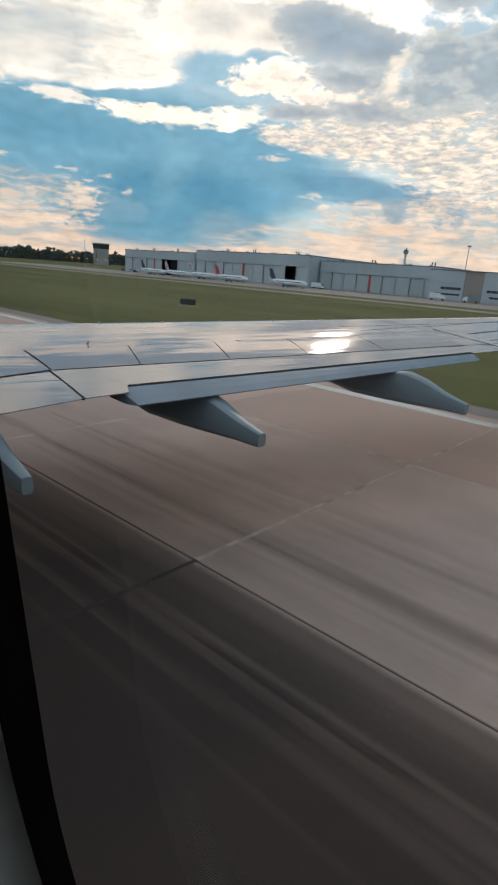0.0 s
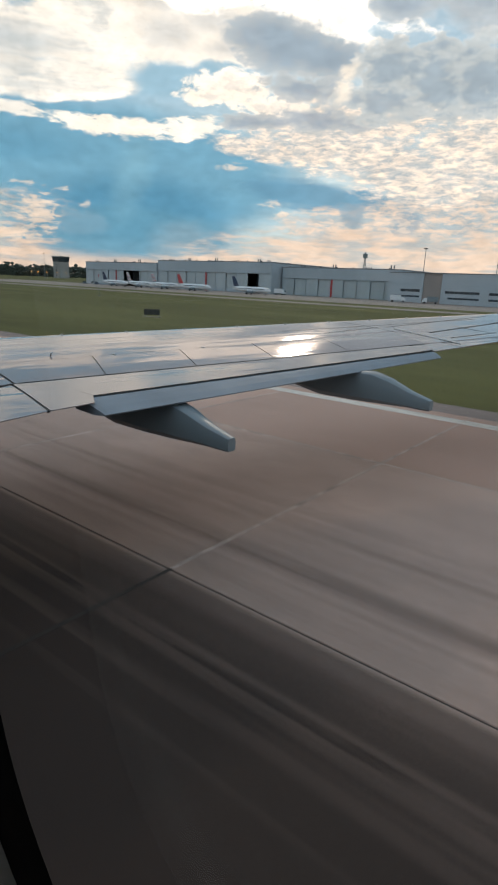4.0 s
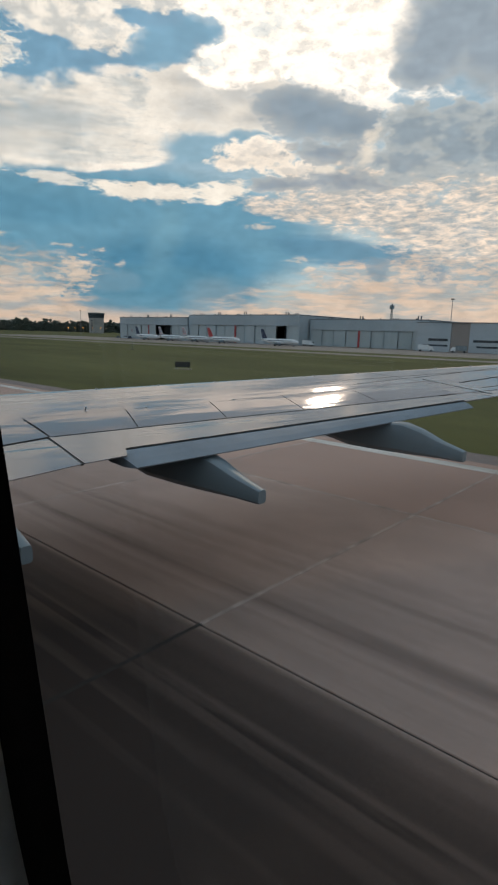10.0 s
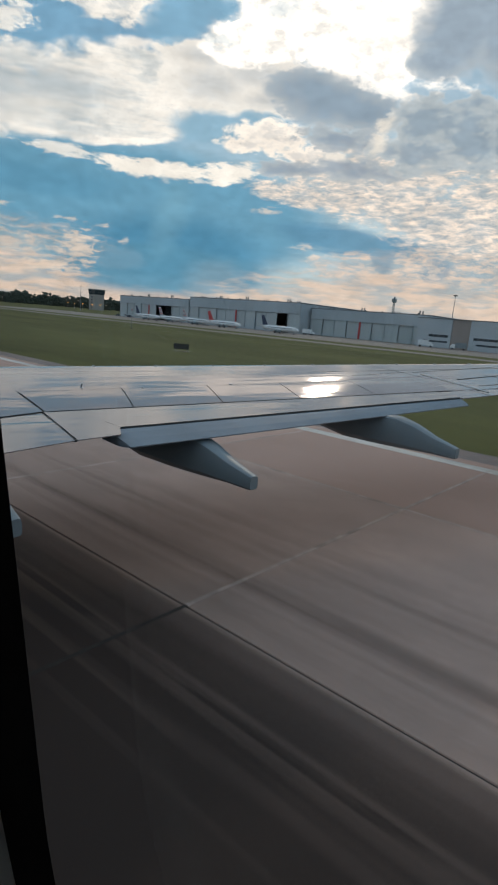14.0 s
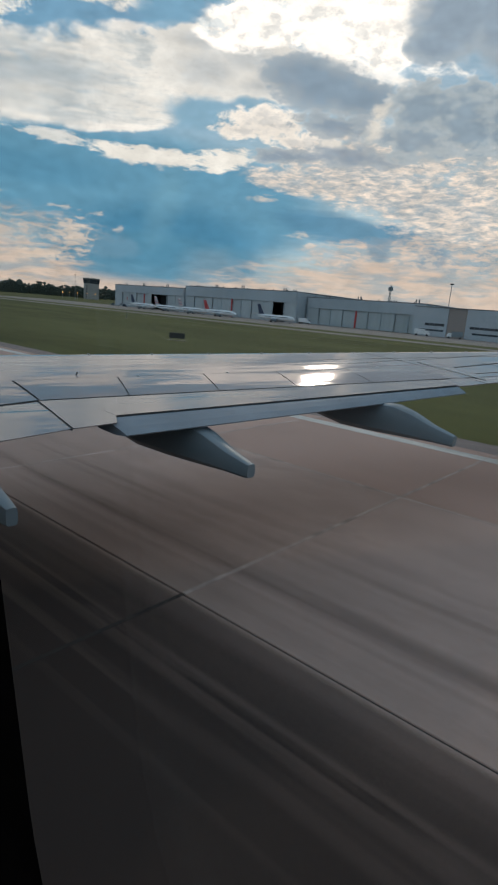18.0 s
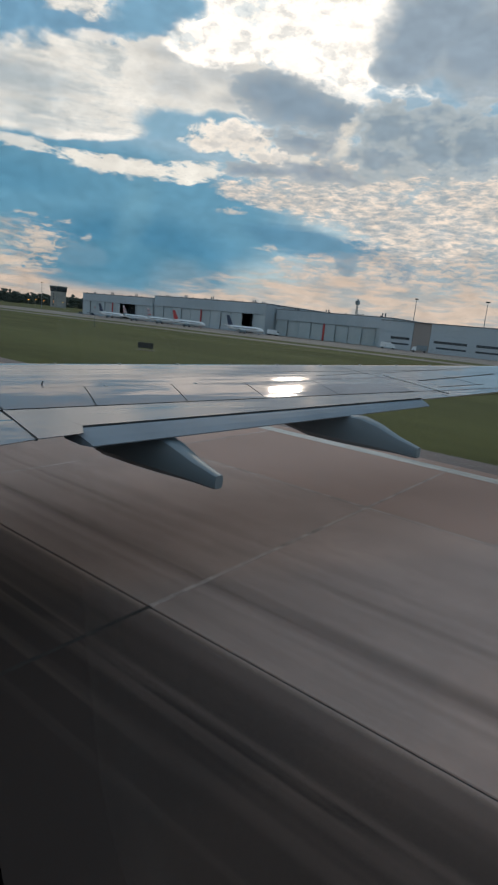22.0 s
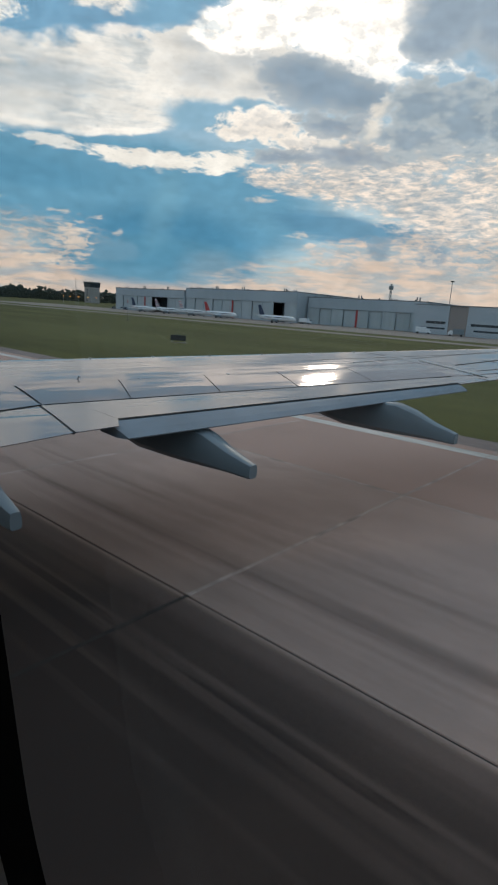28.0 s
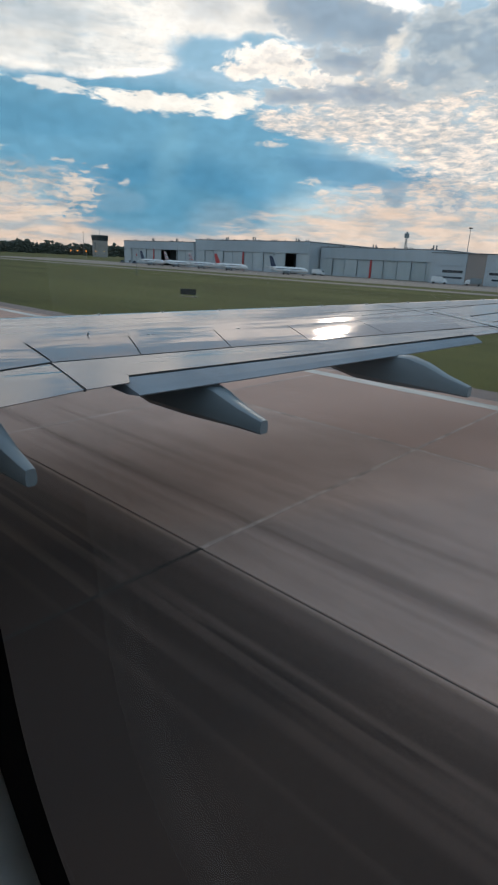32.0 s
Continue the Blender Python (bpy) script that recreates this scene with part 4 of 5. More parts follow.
def fairing(y, x0, x1, depth, lift, wide):
    """A canoe under the flap, its blunt tail reaching aft of the trailing edge."""
    span = x1 - x0
    rings = []
    for q, wq, top, low in ((0.0, 0.05, 0.0, -0.02), (0.1, 0.5, 0.0, -0.35), (0.25, 0.85, 0.0, -0.75), (0.45, 1.0, 0.0, -1.0), (0.62, 1.0, 0.0, -1.0), (0.72, 0.98, 0.0, -0.98), (0.8, 0.85, -0.14, -0.965), (0.9, 0.6, -0.43, -0.95), (0.985, 0.44, -0.60, -0.965), (1.0, 0.38, -0.63, -0.955)):
        x = x0 + span * q
        zt, zb = wz(y, lift) + top * depth, wz(y, lift) + low * depth
        w, h = wide * wq, (zt - zb)
        ring = []
        for cy, cz in ((-0.5, 1.0), (0.5, 1.0), (0.78, 0.94), (0.98, 0.6), (0.92, 0.14), (0.62, 0.0), (-0.62, 0.0), (-0.92, 0.14), (-0.98, 0.6), (-0.78, 0.94)):
            ring.append((x, y + cy * w, zb + cz * h))
        rings.append(ring)
    ob = part("flap_track_fairing", loft(rings), FAIRGREY, wing, "dark grey canoe-shaped flap track fairing", smooth=True)
    return ob


fairing(5.60, -8.9, -4.66, 0.58, -0.11, 0.22)
fairing(9.50, -7.4, -3.36, 0.56, -0.11, 0.22)
fairing(2.55, -9.6, -5.30, 0.60, -0.08, 0.18)

# ---- aircraft: fuselage and cabin ----
hull = thing("fuselage", label="white airliner fuselage side with the cabin behind it", category="aircraft fuselage", kind="structure")
HY, HZ, HR = -1.74, 4.0, 1.88
rings = [[(x, HY + HR * math.cos(2 * math.pi * i / 32), HZ + 1.05 * HR * math.sin(2 * math.pi * i / 32)) for i in range(32)] for x in (-16, -12, -8, -4, -2.0, 2.0, 6, 11)]
bm = bmesh.new()
vs = [[bm.verts.new(p) for p in r] for r in rings]
for k, (a, b) in enumerate(zip(vs, vs[1:])):
    for i in range(32):
        if k == 4 and i in (30, 31, 0, 1, 14, 15, 16):
            continue
        bm.faces.new((a[i], a[(i + 1) % 32], b[(i + 1) % 32], b[i]))
bm.faces.new(vs[0]), bm.faces.new(list(reversed(vs[-1])))
part("hull_skin", bm, HULL, hull, smooth=True)


def round_rect(x0, x1, z0, z1, r, n=16, tall=1.0):
    pts = []
    k = min(r * tall, (z1 - z0) / 2 - 0.001)
    for cx, cz, a0 in ((x1 - r, z1 - k, 0), (x0 + r, z1 - k, 90), (x0 + r, z0 + k, 180), (x1 - r, z0 + k, 270)):
        for i in range(n):
            a = radians(a0 + 90 * i / (n - 1))
            pts.append((cx + r * math.cos(a), cz + k * math.sin(a)))
    return pts


def ring_plate(outer, inner, y0, y1, inner1=None):
    """A plate with an opening through it, from y0 to y1; the opening may widen."""
    inner1 = inner1 or inner
    return loft([[(x, y0, z) for x, z in outer], [(x, y0, z) for x, z in inner], [(x, y1, z) for x, z in inner1], [(x, y1, z) for x, z in outer], [(x, y0, z) for x, z in outer]], caps=False)


WX0, WX1, WZ0, WZ1 = -0.2505, 0.2, 3.72, 4.5


def window_outline(grow, r):
    """The opening's outline, whose forward side leans with the frames of the hull."""
    pts = round_rect(WX0 - grow, WX1 + grow, WZ0 - grow, WZ1 + grow, r + grow)
    return [(x + 0.2 * (3.975 - z) * (WX1 - x) / (WX1 - WX0), z) for x, z in pts]


wall_edge = round_rect(-0.72, 0.72, 3.1, 4.9, 0.01)
wall = part("wall_window_side", ring_plate(wall_edge, window_outline(0.066, 0.16), 0.034, 0.046), LINING)
tagged(wall, "light grey moulded plastic cabin wall lining round the window", "cabin wall", kind="structure")
reveal = part("window_reveal", ring_plate(window_outline(0.11, 0.16), window_outline(0.0655, 0.16), 0.0465, 0.0895, window_outline(0.059, 0.16)), LINING)
tagged(reveal, "pale moulded plastic surround of the aircraft window", "window frame", kind="structure")
groove = part("trim", ring_plate(window_outline(0.075, 0.16), window_outline(0.066, 0.16), 0.030, 0.0335), RUBBER)
tagged(groove, "dark joint line round the window surround", "window frame", kind="structure")
seal = part("window_frame", ring_plate(window_outline(0.3, 0.16), window_outline(0.0, 0.16), 0.09, 0.097, window_outline(0.03, 0.16)), RUBBER)
tagged(seal, "black rubber seal round the aircraft window", "window frame", kind="structure")
skin = part("hull_panel", ring_plate(wall_edge, window_outline(0.26, 0.16), 0.112, 0.14), HULL)
tagged(skin, "white painted hull panel outside the window", "aircraft fuselage", kind="structure")
pane_pts = window_outline(0.255, 0.16)
pane = part("window_pane", loft([[(x, 0.118, z) for x, z in pane_pts], [(x, 0.124, z) for x, z in pane_pts]]), PANE)
tagged(pane, "clear acrylic aircraft window pane", "window pane", kind="structure")
pane.visible_shadow = False
# the same wall goes on past the next windows in the row, forward and aft
for name, y0, y1, mat, label in (("wall_window_side", 0.034, 0.046, LINING, "light grey moulded plastic cabin wall between windows"), ("hull_panel", 0.112, 0.14, HULL, "white painted hull panel between windows")):
    for sx in (-1, 1):
        bm = bmesh.new()
        for u0, u1, z0, z1 in ((0.725, 2.02, 3.1, 3.76), (0.725, 2.02, 4.2, 4.9), (1.1, 1.4, 3.76, 4.2), (1.8, 2.02, 3.76, 4.2)):
            box(bm, min(sx * u0, sx * u1), max(sx * u0, sx * u1), y0, y1, z0, z1)
        side_wall = tagged(part(name, bm, mat), label, "cabin wall" if mat is LINING else "aircraft fuselage", kind="structure")
        side_wall.matrix_basis = STANCE
# far wall with its own row of windows, through which the cabin gets its daylight
bm = boxed(-2.02, 2.02, -3.22, -3.18, 3.0, 3.8)
box(bm, -2.02, 2.02, -3.22, -3.18, 4.2, 5.0)
for i in range(9):
    x = -2.02 + 0.4725 * i
    box(bm, x, x + 0.24 if i < 8 else 2.02, -3.22, -3.18, 3.8, 4.2)
tagged(part("wall_far_side", bm, LINING), "plain pale cabin wall with a row of windows", "cabin wall", kind="structure")
for name, b in (("wall_front", (-2.02, -1.98, -3.18, 0.034, 3.0, 5.0)), ("wall_rear", (1.98, 2.02, -3.18, 0.03, 3.0, 5.0)), ("floor", (-1.97, 1.97, -3.17, 0.03, 2.96, 3.0)), ("ceiling", (-1.97, 1.97, -3.17, 0.03, 5.0, 5.04))):
    tagged(part(name, boxed(*b), LINING), "plain grey cabin " + name.split("_")[0], "cabin " + name.split("_")[0], kind="structure")

for ob in [hull, wall, reveal, groove, seal, skin, pane] + [bpy.data.objects[n] for n in ("wall_far_side", "wall_front", "wall_rear", "floor", "ceiling")]:
    ob.matrix_basis = STANCE @ ob.matrix_basis

# ---- hangars ----
FACE = 260.0


def hangar(label, x0, x1, h, depth, bays, openings=(), red=(), parapet=0.35, mat=HANGAR, vents=4, name="hangar", back=0.0):
    """A long hangar facing the runway: walls, roof, sliding door leaves, a deep fascia, roof vents."""
    ob = thing(name, ((x0 + x1) / 2, FACE + back, FIELD), label, "hangar", "hangars along the apron")
    w = (x1 - x0) / 2
    fascia = h * parapet
    part("side_wall", boxed(-w, -w + 0.5, 0, depth, 0, h), mat, ob)
    part("side_wall", boxed(w - 0.5, w, 0, depth, 0, h), mat, ob)
    part("rear_wall", boxed(-w + 0.5, w - 0.5, depth - 0.5, depth, 0, h), mat, ob)
    part("roof", boxed(-w - 0.3, w + 0.3, -0.2, depth + 0.3, h, h + 0.5, 0.1), ROOF, ob)
    part("fascia", boxed(-w + 0.5, w - 0.5, -0.4, 0.5, h - fascia, h - 0.02, 0.05), mat, ob, "deep plain fascia over the doors")
    n = bays
    bw = (2 * w - 1.0) / n
    top = h - fascia
    for i in range(n):
        a = -w + 0.5 + i * bw
        if i in openings:
            # shade inside the open bay is painted as a near-black sheet
            part("dark_bay", boxed(a, a + bw, 8, 8.3, 0, top), HOLLOW, ob, "open bay, its unlit depth drawn as a dark sheet")
            continue
        leaf = part("door_leaf", boxed(a + 0.12, a + bw - 0.12, 0.1 + 0.35 * (i % 2), 0.5 + 0.35 * (i % 2), 0, top - 0.05, 0.05), HANGARDOOR, ob, "tall sliding hangar door leaf")
        part("kick_plate", boxed(a + 0.12, a + bw - 0.12, 0.04 + 0.35 * (i % 2), 0.098 + 0.35 * (i % 2), 0, top * 0.16), PALE, leaf)
        part("rail", boxed(a + 0.12, a + bw - 0.12, 0.04 + 0.35 * (i % 2), 0.098 + 0.35 * (i % 2), top * 0.55, top * 0.57), HANGAR, leaf)
        part("post", boxed(a - 0.12, a + 0.118, -0.3, 0.05, 0, top - 0.03), mat, ob)
        if i in red:
            part("red_post", boxed(a + 0.13, a + 1.2, -0.25, 0.03, 0, top - 0.05), REDP, ob, "bright red door post")
    for i in range(vents):
        x = -w + 2 * w * (i + 0.6) / vents
        for dx in (0.0, 1.6):
            part("roof_vent", rod(bmesh.new(), (x + dx, 3 + (i % 3) * 4, h + 0.4), (x + dx, 3 + (i % 3) * 4, h + 1.5 + (i % 2) * 0.9), 0.35), ROOF, ob)
    for i in range(int(w / 5)):
        x = -w + 5 + i * 10
        bm = boxed(x - 0.25, x + 0.25, -0.3, 0.1, h + 0.5, h + 1.0)
        part("floodlight", bm, HOLLOW, ob)
    return ob


hangar("grey steel hangar with one dark open bay", -361.5, -284.5, 15.2, 62, 9, (5, 6), (4,), 0.33, vents=5)
hangar("taller grey steel hangar with one narrow open bay", -283.5, -191, 16.8, 72, 11, (9,), (5,), 0.36, vents=7)
hangar("long low grey hangar with a red door post", -190, -118.5, 14.6, 56, 9, (), (4,), 0.38, vents=4, back=9.0)

office = thing("office_block", (-117.5, FACE - 6, FIELD), "pale clad office block with window strips and a beige bay", "office building", "hangars along the apron")
part("wall", boxed(0, 16.5, 0, 50, 0, 13.0, 0.05), PALE, office)
part("wall", boxed(16.52, 25, 0.4, 50, 0, 13.0, 0.05), BEIGE, office, "beige clad bay")
part("wall", boxed(25.02, 70, 0, 50, 0, 13.0, 0.05), PALE, office)
part("roof", boxed(-0.2, 70.2, -0.2, 50.2, 13.02, 13.4), ROOF, office)
part("string_course", boxed(-0.05, 16.4, -0.12, -0.005, 7.9, 8.2), HANGAR, office)
part("string_course", boxed(25.1, 69.9, -0.12, -0.005, 7.9, 8.2), HANGAR, office)
for x0, x1, z0, z1 in ((6, 15.3, 4.8, 6.0), (3.5, 15.3, 2.4, 3.2), (27, 42, 4.6, 5.7), (28.5, 42, 2.2, 3.0), (46, 58, 4.6, 5.7), (46, 58, 2.2, 3.0)):
    win = part("window", boxed(x0, x1, -0.08, -0.006, z0, z1), GLASSDARK, office, "dark horizontal window strip")
    n = int((x1 - x0) / 2)
    for i in range(1, n):
        part("mullion", boxed(x0 + i * (x1 - x0) / n - 0.05, x0 + i * (x1 - x0) / n + 0.05, -0.13, -0.082, z0, z1), PALE, win)
bm = bmesh.new()
bmesh.ops.create_cone(bm, cap_ends=True, segments=24, radius1=1.15, radius2=1.15, depth=0.1, matrix=pose(32, -0.06, 10.4, 90))
part("emblem", bm, HANGAR, office, "plain grey roundel on the wall")
for i in range(3):
    part("emblem_bar", boxed(34.2 + i * 1.5, 35.3 + i * 1.5, -0.11, -0.01, 9.8, 11.1), HANGAR, office)

# the row goes on past the office
hangar("grey hangar at the end of the row with pale door leaves", -45, 50, 14.6, 52, 9, (), (), 0.36, vents=4)


# ---- low terminal far along the field ----
terminal = thing("terminal", (260, 330, FIELD), "long low grey terminal building with window bands, far off", "terminal building")
for k, (x0, x1, d, h) in enumerate(((-120, -62, 30, 8.5), (-60, 20, 36, 11.0), (22, 70, 28, 7.5), (72, 128, 34, 9.5))):
    block = part("wing_block", boxed(x0, x1, 0, d, 0, h, 0.1), (HANGAR, PALE, HANGARDOOR)[k % 3], terminal)
    part("parapet", boxed(x0 - 0.3, x1 + 0.3, -0.3, d + 0.3, h + 0.01, h + 0.7), ROOF, block)
    n = int((x1 - x0) / 8)
    for i in range(n):
        a = x0 + 1.5 + i * (x1 - x0 - 3) / n
        part("window", boxed(a, a + 5.2, -0.12, -0.005, h * 0.5, h * 0.5 + 1.5), GLASSDARK, block)
    part("roof_plant", boxed(x0 + 8, x0 + 16, 8, 14, h + 0.71, h + 2.8, 0.1), ROOF, block)

# ---- parked jets ----
def jet(x, y, turn, fin_mat, label, s=1.0, stripes=0):
    ob = thing("parked_jet", (x, y, FIELD + 0.025), label, "airliner", "jets parked on the apron", turn=turn)
    st = [(-16 * s, 0, 3.6, 0.15, 0.15), (-14.5 * s, 0, 3.5, 0.5, 0.55), (-11 * s, 0, 3.1, 1.1, 1.15), (-7 * s, 0, 2.75, 1.5, 1.5), (0, 0, 2.7, 1.52, 1.52), (9 * s, 0, 2.7, 1.52, 1.52), (12.5 * s, 0, 2.6, 1.35, 1.35), (14.6 * s, 0, 2.4, 0.9, 0.9), (15.7 * s, 0, 2.25, 0.3, 0.3)]
    body = part("body", tube(st), JETWHITE, ob, smooth=True)
    for sgn in (-1, 1):
        part("window_row", boxed(-9 * s, 11.5 * s, sgn * 1.505 - 0.03, sgn * 1.505 + 0.03, 3.0, 3.28), GLASSDARK, body)
        part("wing", plate([(3.2 * s, sgn * 1.0, 2.1), (-2.0 * s, sgn * 1.0, 2.1), (-4.6 * s, sgn * 12.6, 3.0), (-3.2 * s, sgn * 12.6, 3.0)], 0.3), JETWHITE, ob)
        part("tailplane", plate([(-12 * s, sgn * 0.5, 3.9), (-14.8 * s, sgn * 0.5, 3.9), (-16.2 * s, sgn * 5.2, 4.3), (-15 * s, sgn * 5.2, 4.3)], 0.15), JETWHITE, ob)
        part("engine", tube([(-0.4, sgn * 4.3, 1.45, 0.35, 0.35), (0.8, sgn * 4.3, 1.45, 0.8, 0.8), (2.6, sgn * 4.3, 1.45, 0.88, 0.88), (3.5, sgn * 4.3, 1.45, 0.75, 0.75)], 12), FAIRGREY, ob, smooth=True)
        bm = bmesh.new()
        rod(bm, (-1.5, sgn * 2.4, 0.5), (-1.5, sgn * 2.4, 2.0), 0.12)
        gear = part("gear_leg", bm, STEEL, ob)
        bm = bmesh.new()
        rod(bm, (-1.5, sgn * 2.1, 0.5), (-1.5, sgn * 2.7, 0.5), 0.5, 14)
        part("wheel", bm, TYRE, gear)
    bm = bmesh.new()
    rod(bm, (12 * s, 0, 0.36), (12 * s, 0, 1.6), 0.1)
    gear = part("gear_leg", bm, STEEL, ob)
    bm = bmesh.new()
    rod(bm, (12 * s, -0.2, 0.36), (12 * s, 0.2, 0.36), 0.36, 14)
    part("wheel", bm, TYRE, gear)
    bm = loft([[(-10.2 * s, -0.15, 4.0), (-10.2 * s, 0.15, 4.0), (-14.6 * s, 0.15, 4.0), (-14.6 * s, -0.15, 4.0)], [(-14.2 * s, -0.08, 9.6), (-14.2 * s, 0.08, 9.6), (-16.6 * s, 0.08, 9.6), (-16.6 * s, -0.08, 9.6)]])
    fin = part("tail_fin", bm, fin_mat, ob, "swept tail fin")
    for k in range(stripes):
        z0, z1 = 4.3 + k * 5.0 / stripes, 4.3 + (k + 0.55) * 5.0 / stripes
        fore, aft = (lambda z: -10.2 * s - (z - 4.0) / 5.6 * 4.0 * s), (lambda z: -14.6 * s - (z - 4.0) / 5.6 * 2.0 * s)
        for sgn in (-1, 1):
            y0 = sgn * 0.16
            part("fin_stripe", loft([[(fore(z), y0, z), (fore(z), y0 + sgn * 0.03, z), (aft(z), y0 + sgn * 0.03, z), (aft(z), y0, z)] for z in (z0, z1)]), (NAVY, REDP)[k % 2], fin)
    ob.matrix_basis = pose(x, y, FIELD + 0.025, 0, 0, turn) @ Matrix.Diagonal((0.88, 0.88, 0.88, 1))
    part("cockpit_window", boxed(13.2 * s, 14.2 * s, -0.75, 0.75, 2.95, 3.3, 0.1), GLASSDARK, body)
    return ob


jet(-285, 226, 4, NAVY, "white twin-engine jet with a navy tail fin on the apron", 0.8)
jet(-263, 227, 4, JETWHITE, "white twin-engine jet with a red and blue striped fin", 0.8, 6)
jet(-241, 227, 4, JETWHITE, "white jet with a striped fin, parked nose to tail", 0.8, 6)
jet(-217, 225, 4, REDP, "white twin-engine jet with a red tail fin, parked on the apron", 0.84)
jet(-176, 223, 4, NAVY, "white twin-engine jet with a dark fin near an open bay", 0.82)

# ---- tower, masts, signs, lights ----
tower = thing("control_tower", (-786, 520, FIELD), "square grey airport control tower with a dark glazed cab", "control tower")
part("shaft", boxed(-8.4, 8.4, -8.4, 8.4, 0, 24, 0.2), TOWERC, tower)
for k in range(5):
    part("window", boxed(-2, 2, -8.52, -8.405, 3 + k * 4, 4.6 + k * 4), GLASSDARK, tower)
cab = part("cab", loft([[(sx * 8.6, sy * 8.6, 24.02) for sx, sy in ((-1, -1), (1, -1), (1, 1), (-1, 1))], [(sx * 9.3, sy * 9.3, 31) for sx, sy in ((-1, -1), (1, -1), (1, 1), (-1, 1))]]), GLASSDARK, tower, "dark glazed cab leaning outwards")
for i in range(6):
    a = -8.0 + i * 3.2
    part("cab_mullion", loft([[(a - 0.12, -8.72, 24.1), (a + 0.12, -8.72, 24.1), (a + 0.12, -8.62, 24.1), (a - 0.12, -8.62, 24.1)], [(a * 1.08 - 0.12, -9.42, 31), (a * 1.08 + 0.12, -9.42, 31), (a * 1.08 + 0.12, -9.32, 31), (a * 1.08 - 0.12, -9.32, 31)]]), TOWERC, cab)
part("cab_roof", boxed(-9.6, 9.6, -9.6, 9.6, 31.02, 32.4, 0.2), TOWERC, tower)
bm = bmesh.new()
rod(bm, (0, 0, 32.4), (0, 0, 40), 0.25)
part("aerial", bm, STEEL, tower)


def lattice_mast(x, y, h, label, w=1.4):
    ob = thing("radio_mast", (x, y, FIELD), label, "radio mast", "tall masts beyond the field")
    bm = bmesh.new()
    n = int(h / 3)
    for sx, sy in ((-1, -1), (1, -1), (1, 1), (-1, 1)):
        rod(bm, (sx * w, sy * w, 0), (sx * w * 0.25, sy * w * 0.25, h), 0.16, 5)
    part("legs", bm, FAIRGREY, ob)
    bm = bmesh.new()
    for i in range(n):
        z0, z1 = h * i / n, h * (i + 1) / n
        a, b = w * (1 - 0.75 * i / n), w * (1 - 0.75 * (i + 1) / n)
        for (p, q) in (((-1, -1), (1, -1)), ((1, -1), (1, 1)), ((1, 1), (-1, 1)), ((-1, 1), (-1, -1))):
            rod(bm, (p[0] * a, p[1] * a, z0), (q[0] * b, q[1] * b, z1), 0.09, 4)
    part("bracing", bm, FAIRGREY, ob)
    part("aerial_head", boxed(-1.6, 1.6, -1.6, 1.6, h - 5, h - 1.5, 0.2), FAIRGREY, ob)
    return ob


lattice_mast(-243, 470, 36, "slim grey lattice radio mast behind the hangars")


def light_mast(x, y, h):
    ob = thing("light_mast", (x, y, FIELD + 0.025), "tall thin floodlight mast beyond the hangars", "light mast", "apron floodlight masts")
    bm = bmesh.new()
    bmesh.ops.create_cone(bm, cap_ends=True, segments=8, radius1=0.35, radius2=0.16, depth=h, matrix=pose(0, 0, h / 2))
    part("pole", bm, FAIRGREY, ob)
    part("lamp_head", boxed(-1.2, 1.2, -0.3, 0.3, h, h + 0.7, 0.1), HOLLOW, ob)


for x, y, h in ((-140, 350, 30), (-95, 345, 30), (-560, 350, 26)):
    light_mast(x, y, h)

for i, (x, y) in enumerate(((-700, 470), (-724, 472), (-752, 474), (-778, 476), (-800, 478))):
    ob = thing("approach_lamp", (x, y, FIELD), "glowing orange lamp on a low pole", "lamp", "row of orange lamps")
    bm = bmesh.new()
    rod(bm, (0, 0, 0), (0, 0, 7.5), 0.15)
    part("pole", bm, STEEL, ob)
    bm = bmesh.new()
    bmesh.ops.create_icosphere(bm, subdivisions=2, radius=0.6, matrix=pose(0, 0, 7.9))
    part("lamp", bm, LAMP, ob, "glowing orange lamp glass")


def field_sign(x, y, wide, turn, label):
    ob = thing("airfield_sign", (x, y, fall(y)), label, "airfield sign", "signs in the grass", turn=turn)
    part("panel", boxed(-wide / 2, wide / 2, -0.12, 0.12, 0.3, 1.05, 0.02), BLACKP, ob)
    for sx in (-0.4, 0.4):
        bm = bmesh.new()
        rod(bm, (wide * sx, 0, 0), (wide * sx, 0, 0.32), 0.05)
        part("leg", bm, STEEL, ob)
    part("plinth", boxed(-wide / 2 - 0.2, wide / 2 + 0.2, -0.5, 0.5, -0.03, 0.06), TAXI, ob)


field_sign(-58, 52, 2.1, 40, "small black airfield sign standing in the grass")

for i in range(6):
    ob = thing("edge_light", (-1.0 - 60 * i, 23.0, fall(23.0)), "small white runway edge light in the grass", "runway light", "runway edge lights")
    bm = bmesh.new()
    rod(bm, (0, 0, 0), (0, 0, 0.25), 0.03)
    part("stem", bm, STEEL, ob)
    bm = bmesh.new()
    bmesh.ops.create_icosphere(bm, subdivisions=2, radius=0.055, matrix=pose(0, 0, 0.29))
    part("lens", bm, JETWHITE, ob, "white domed lens", smooth=True)

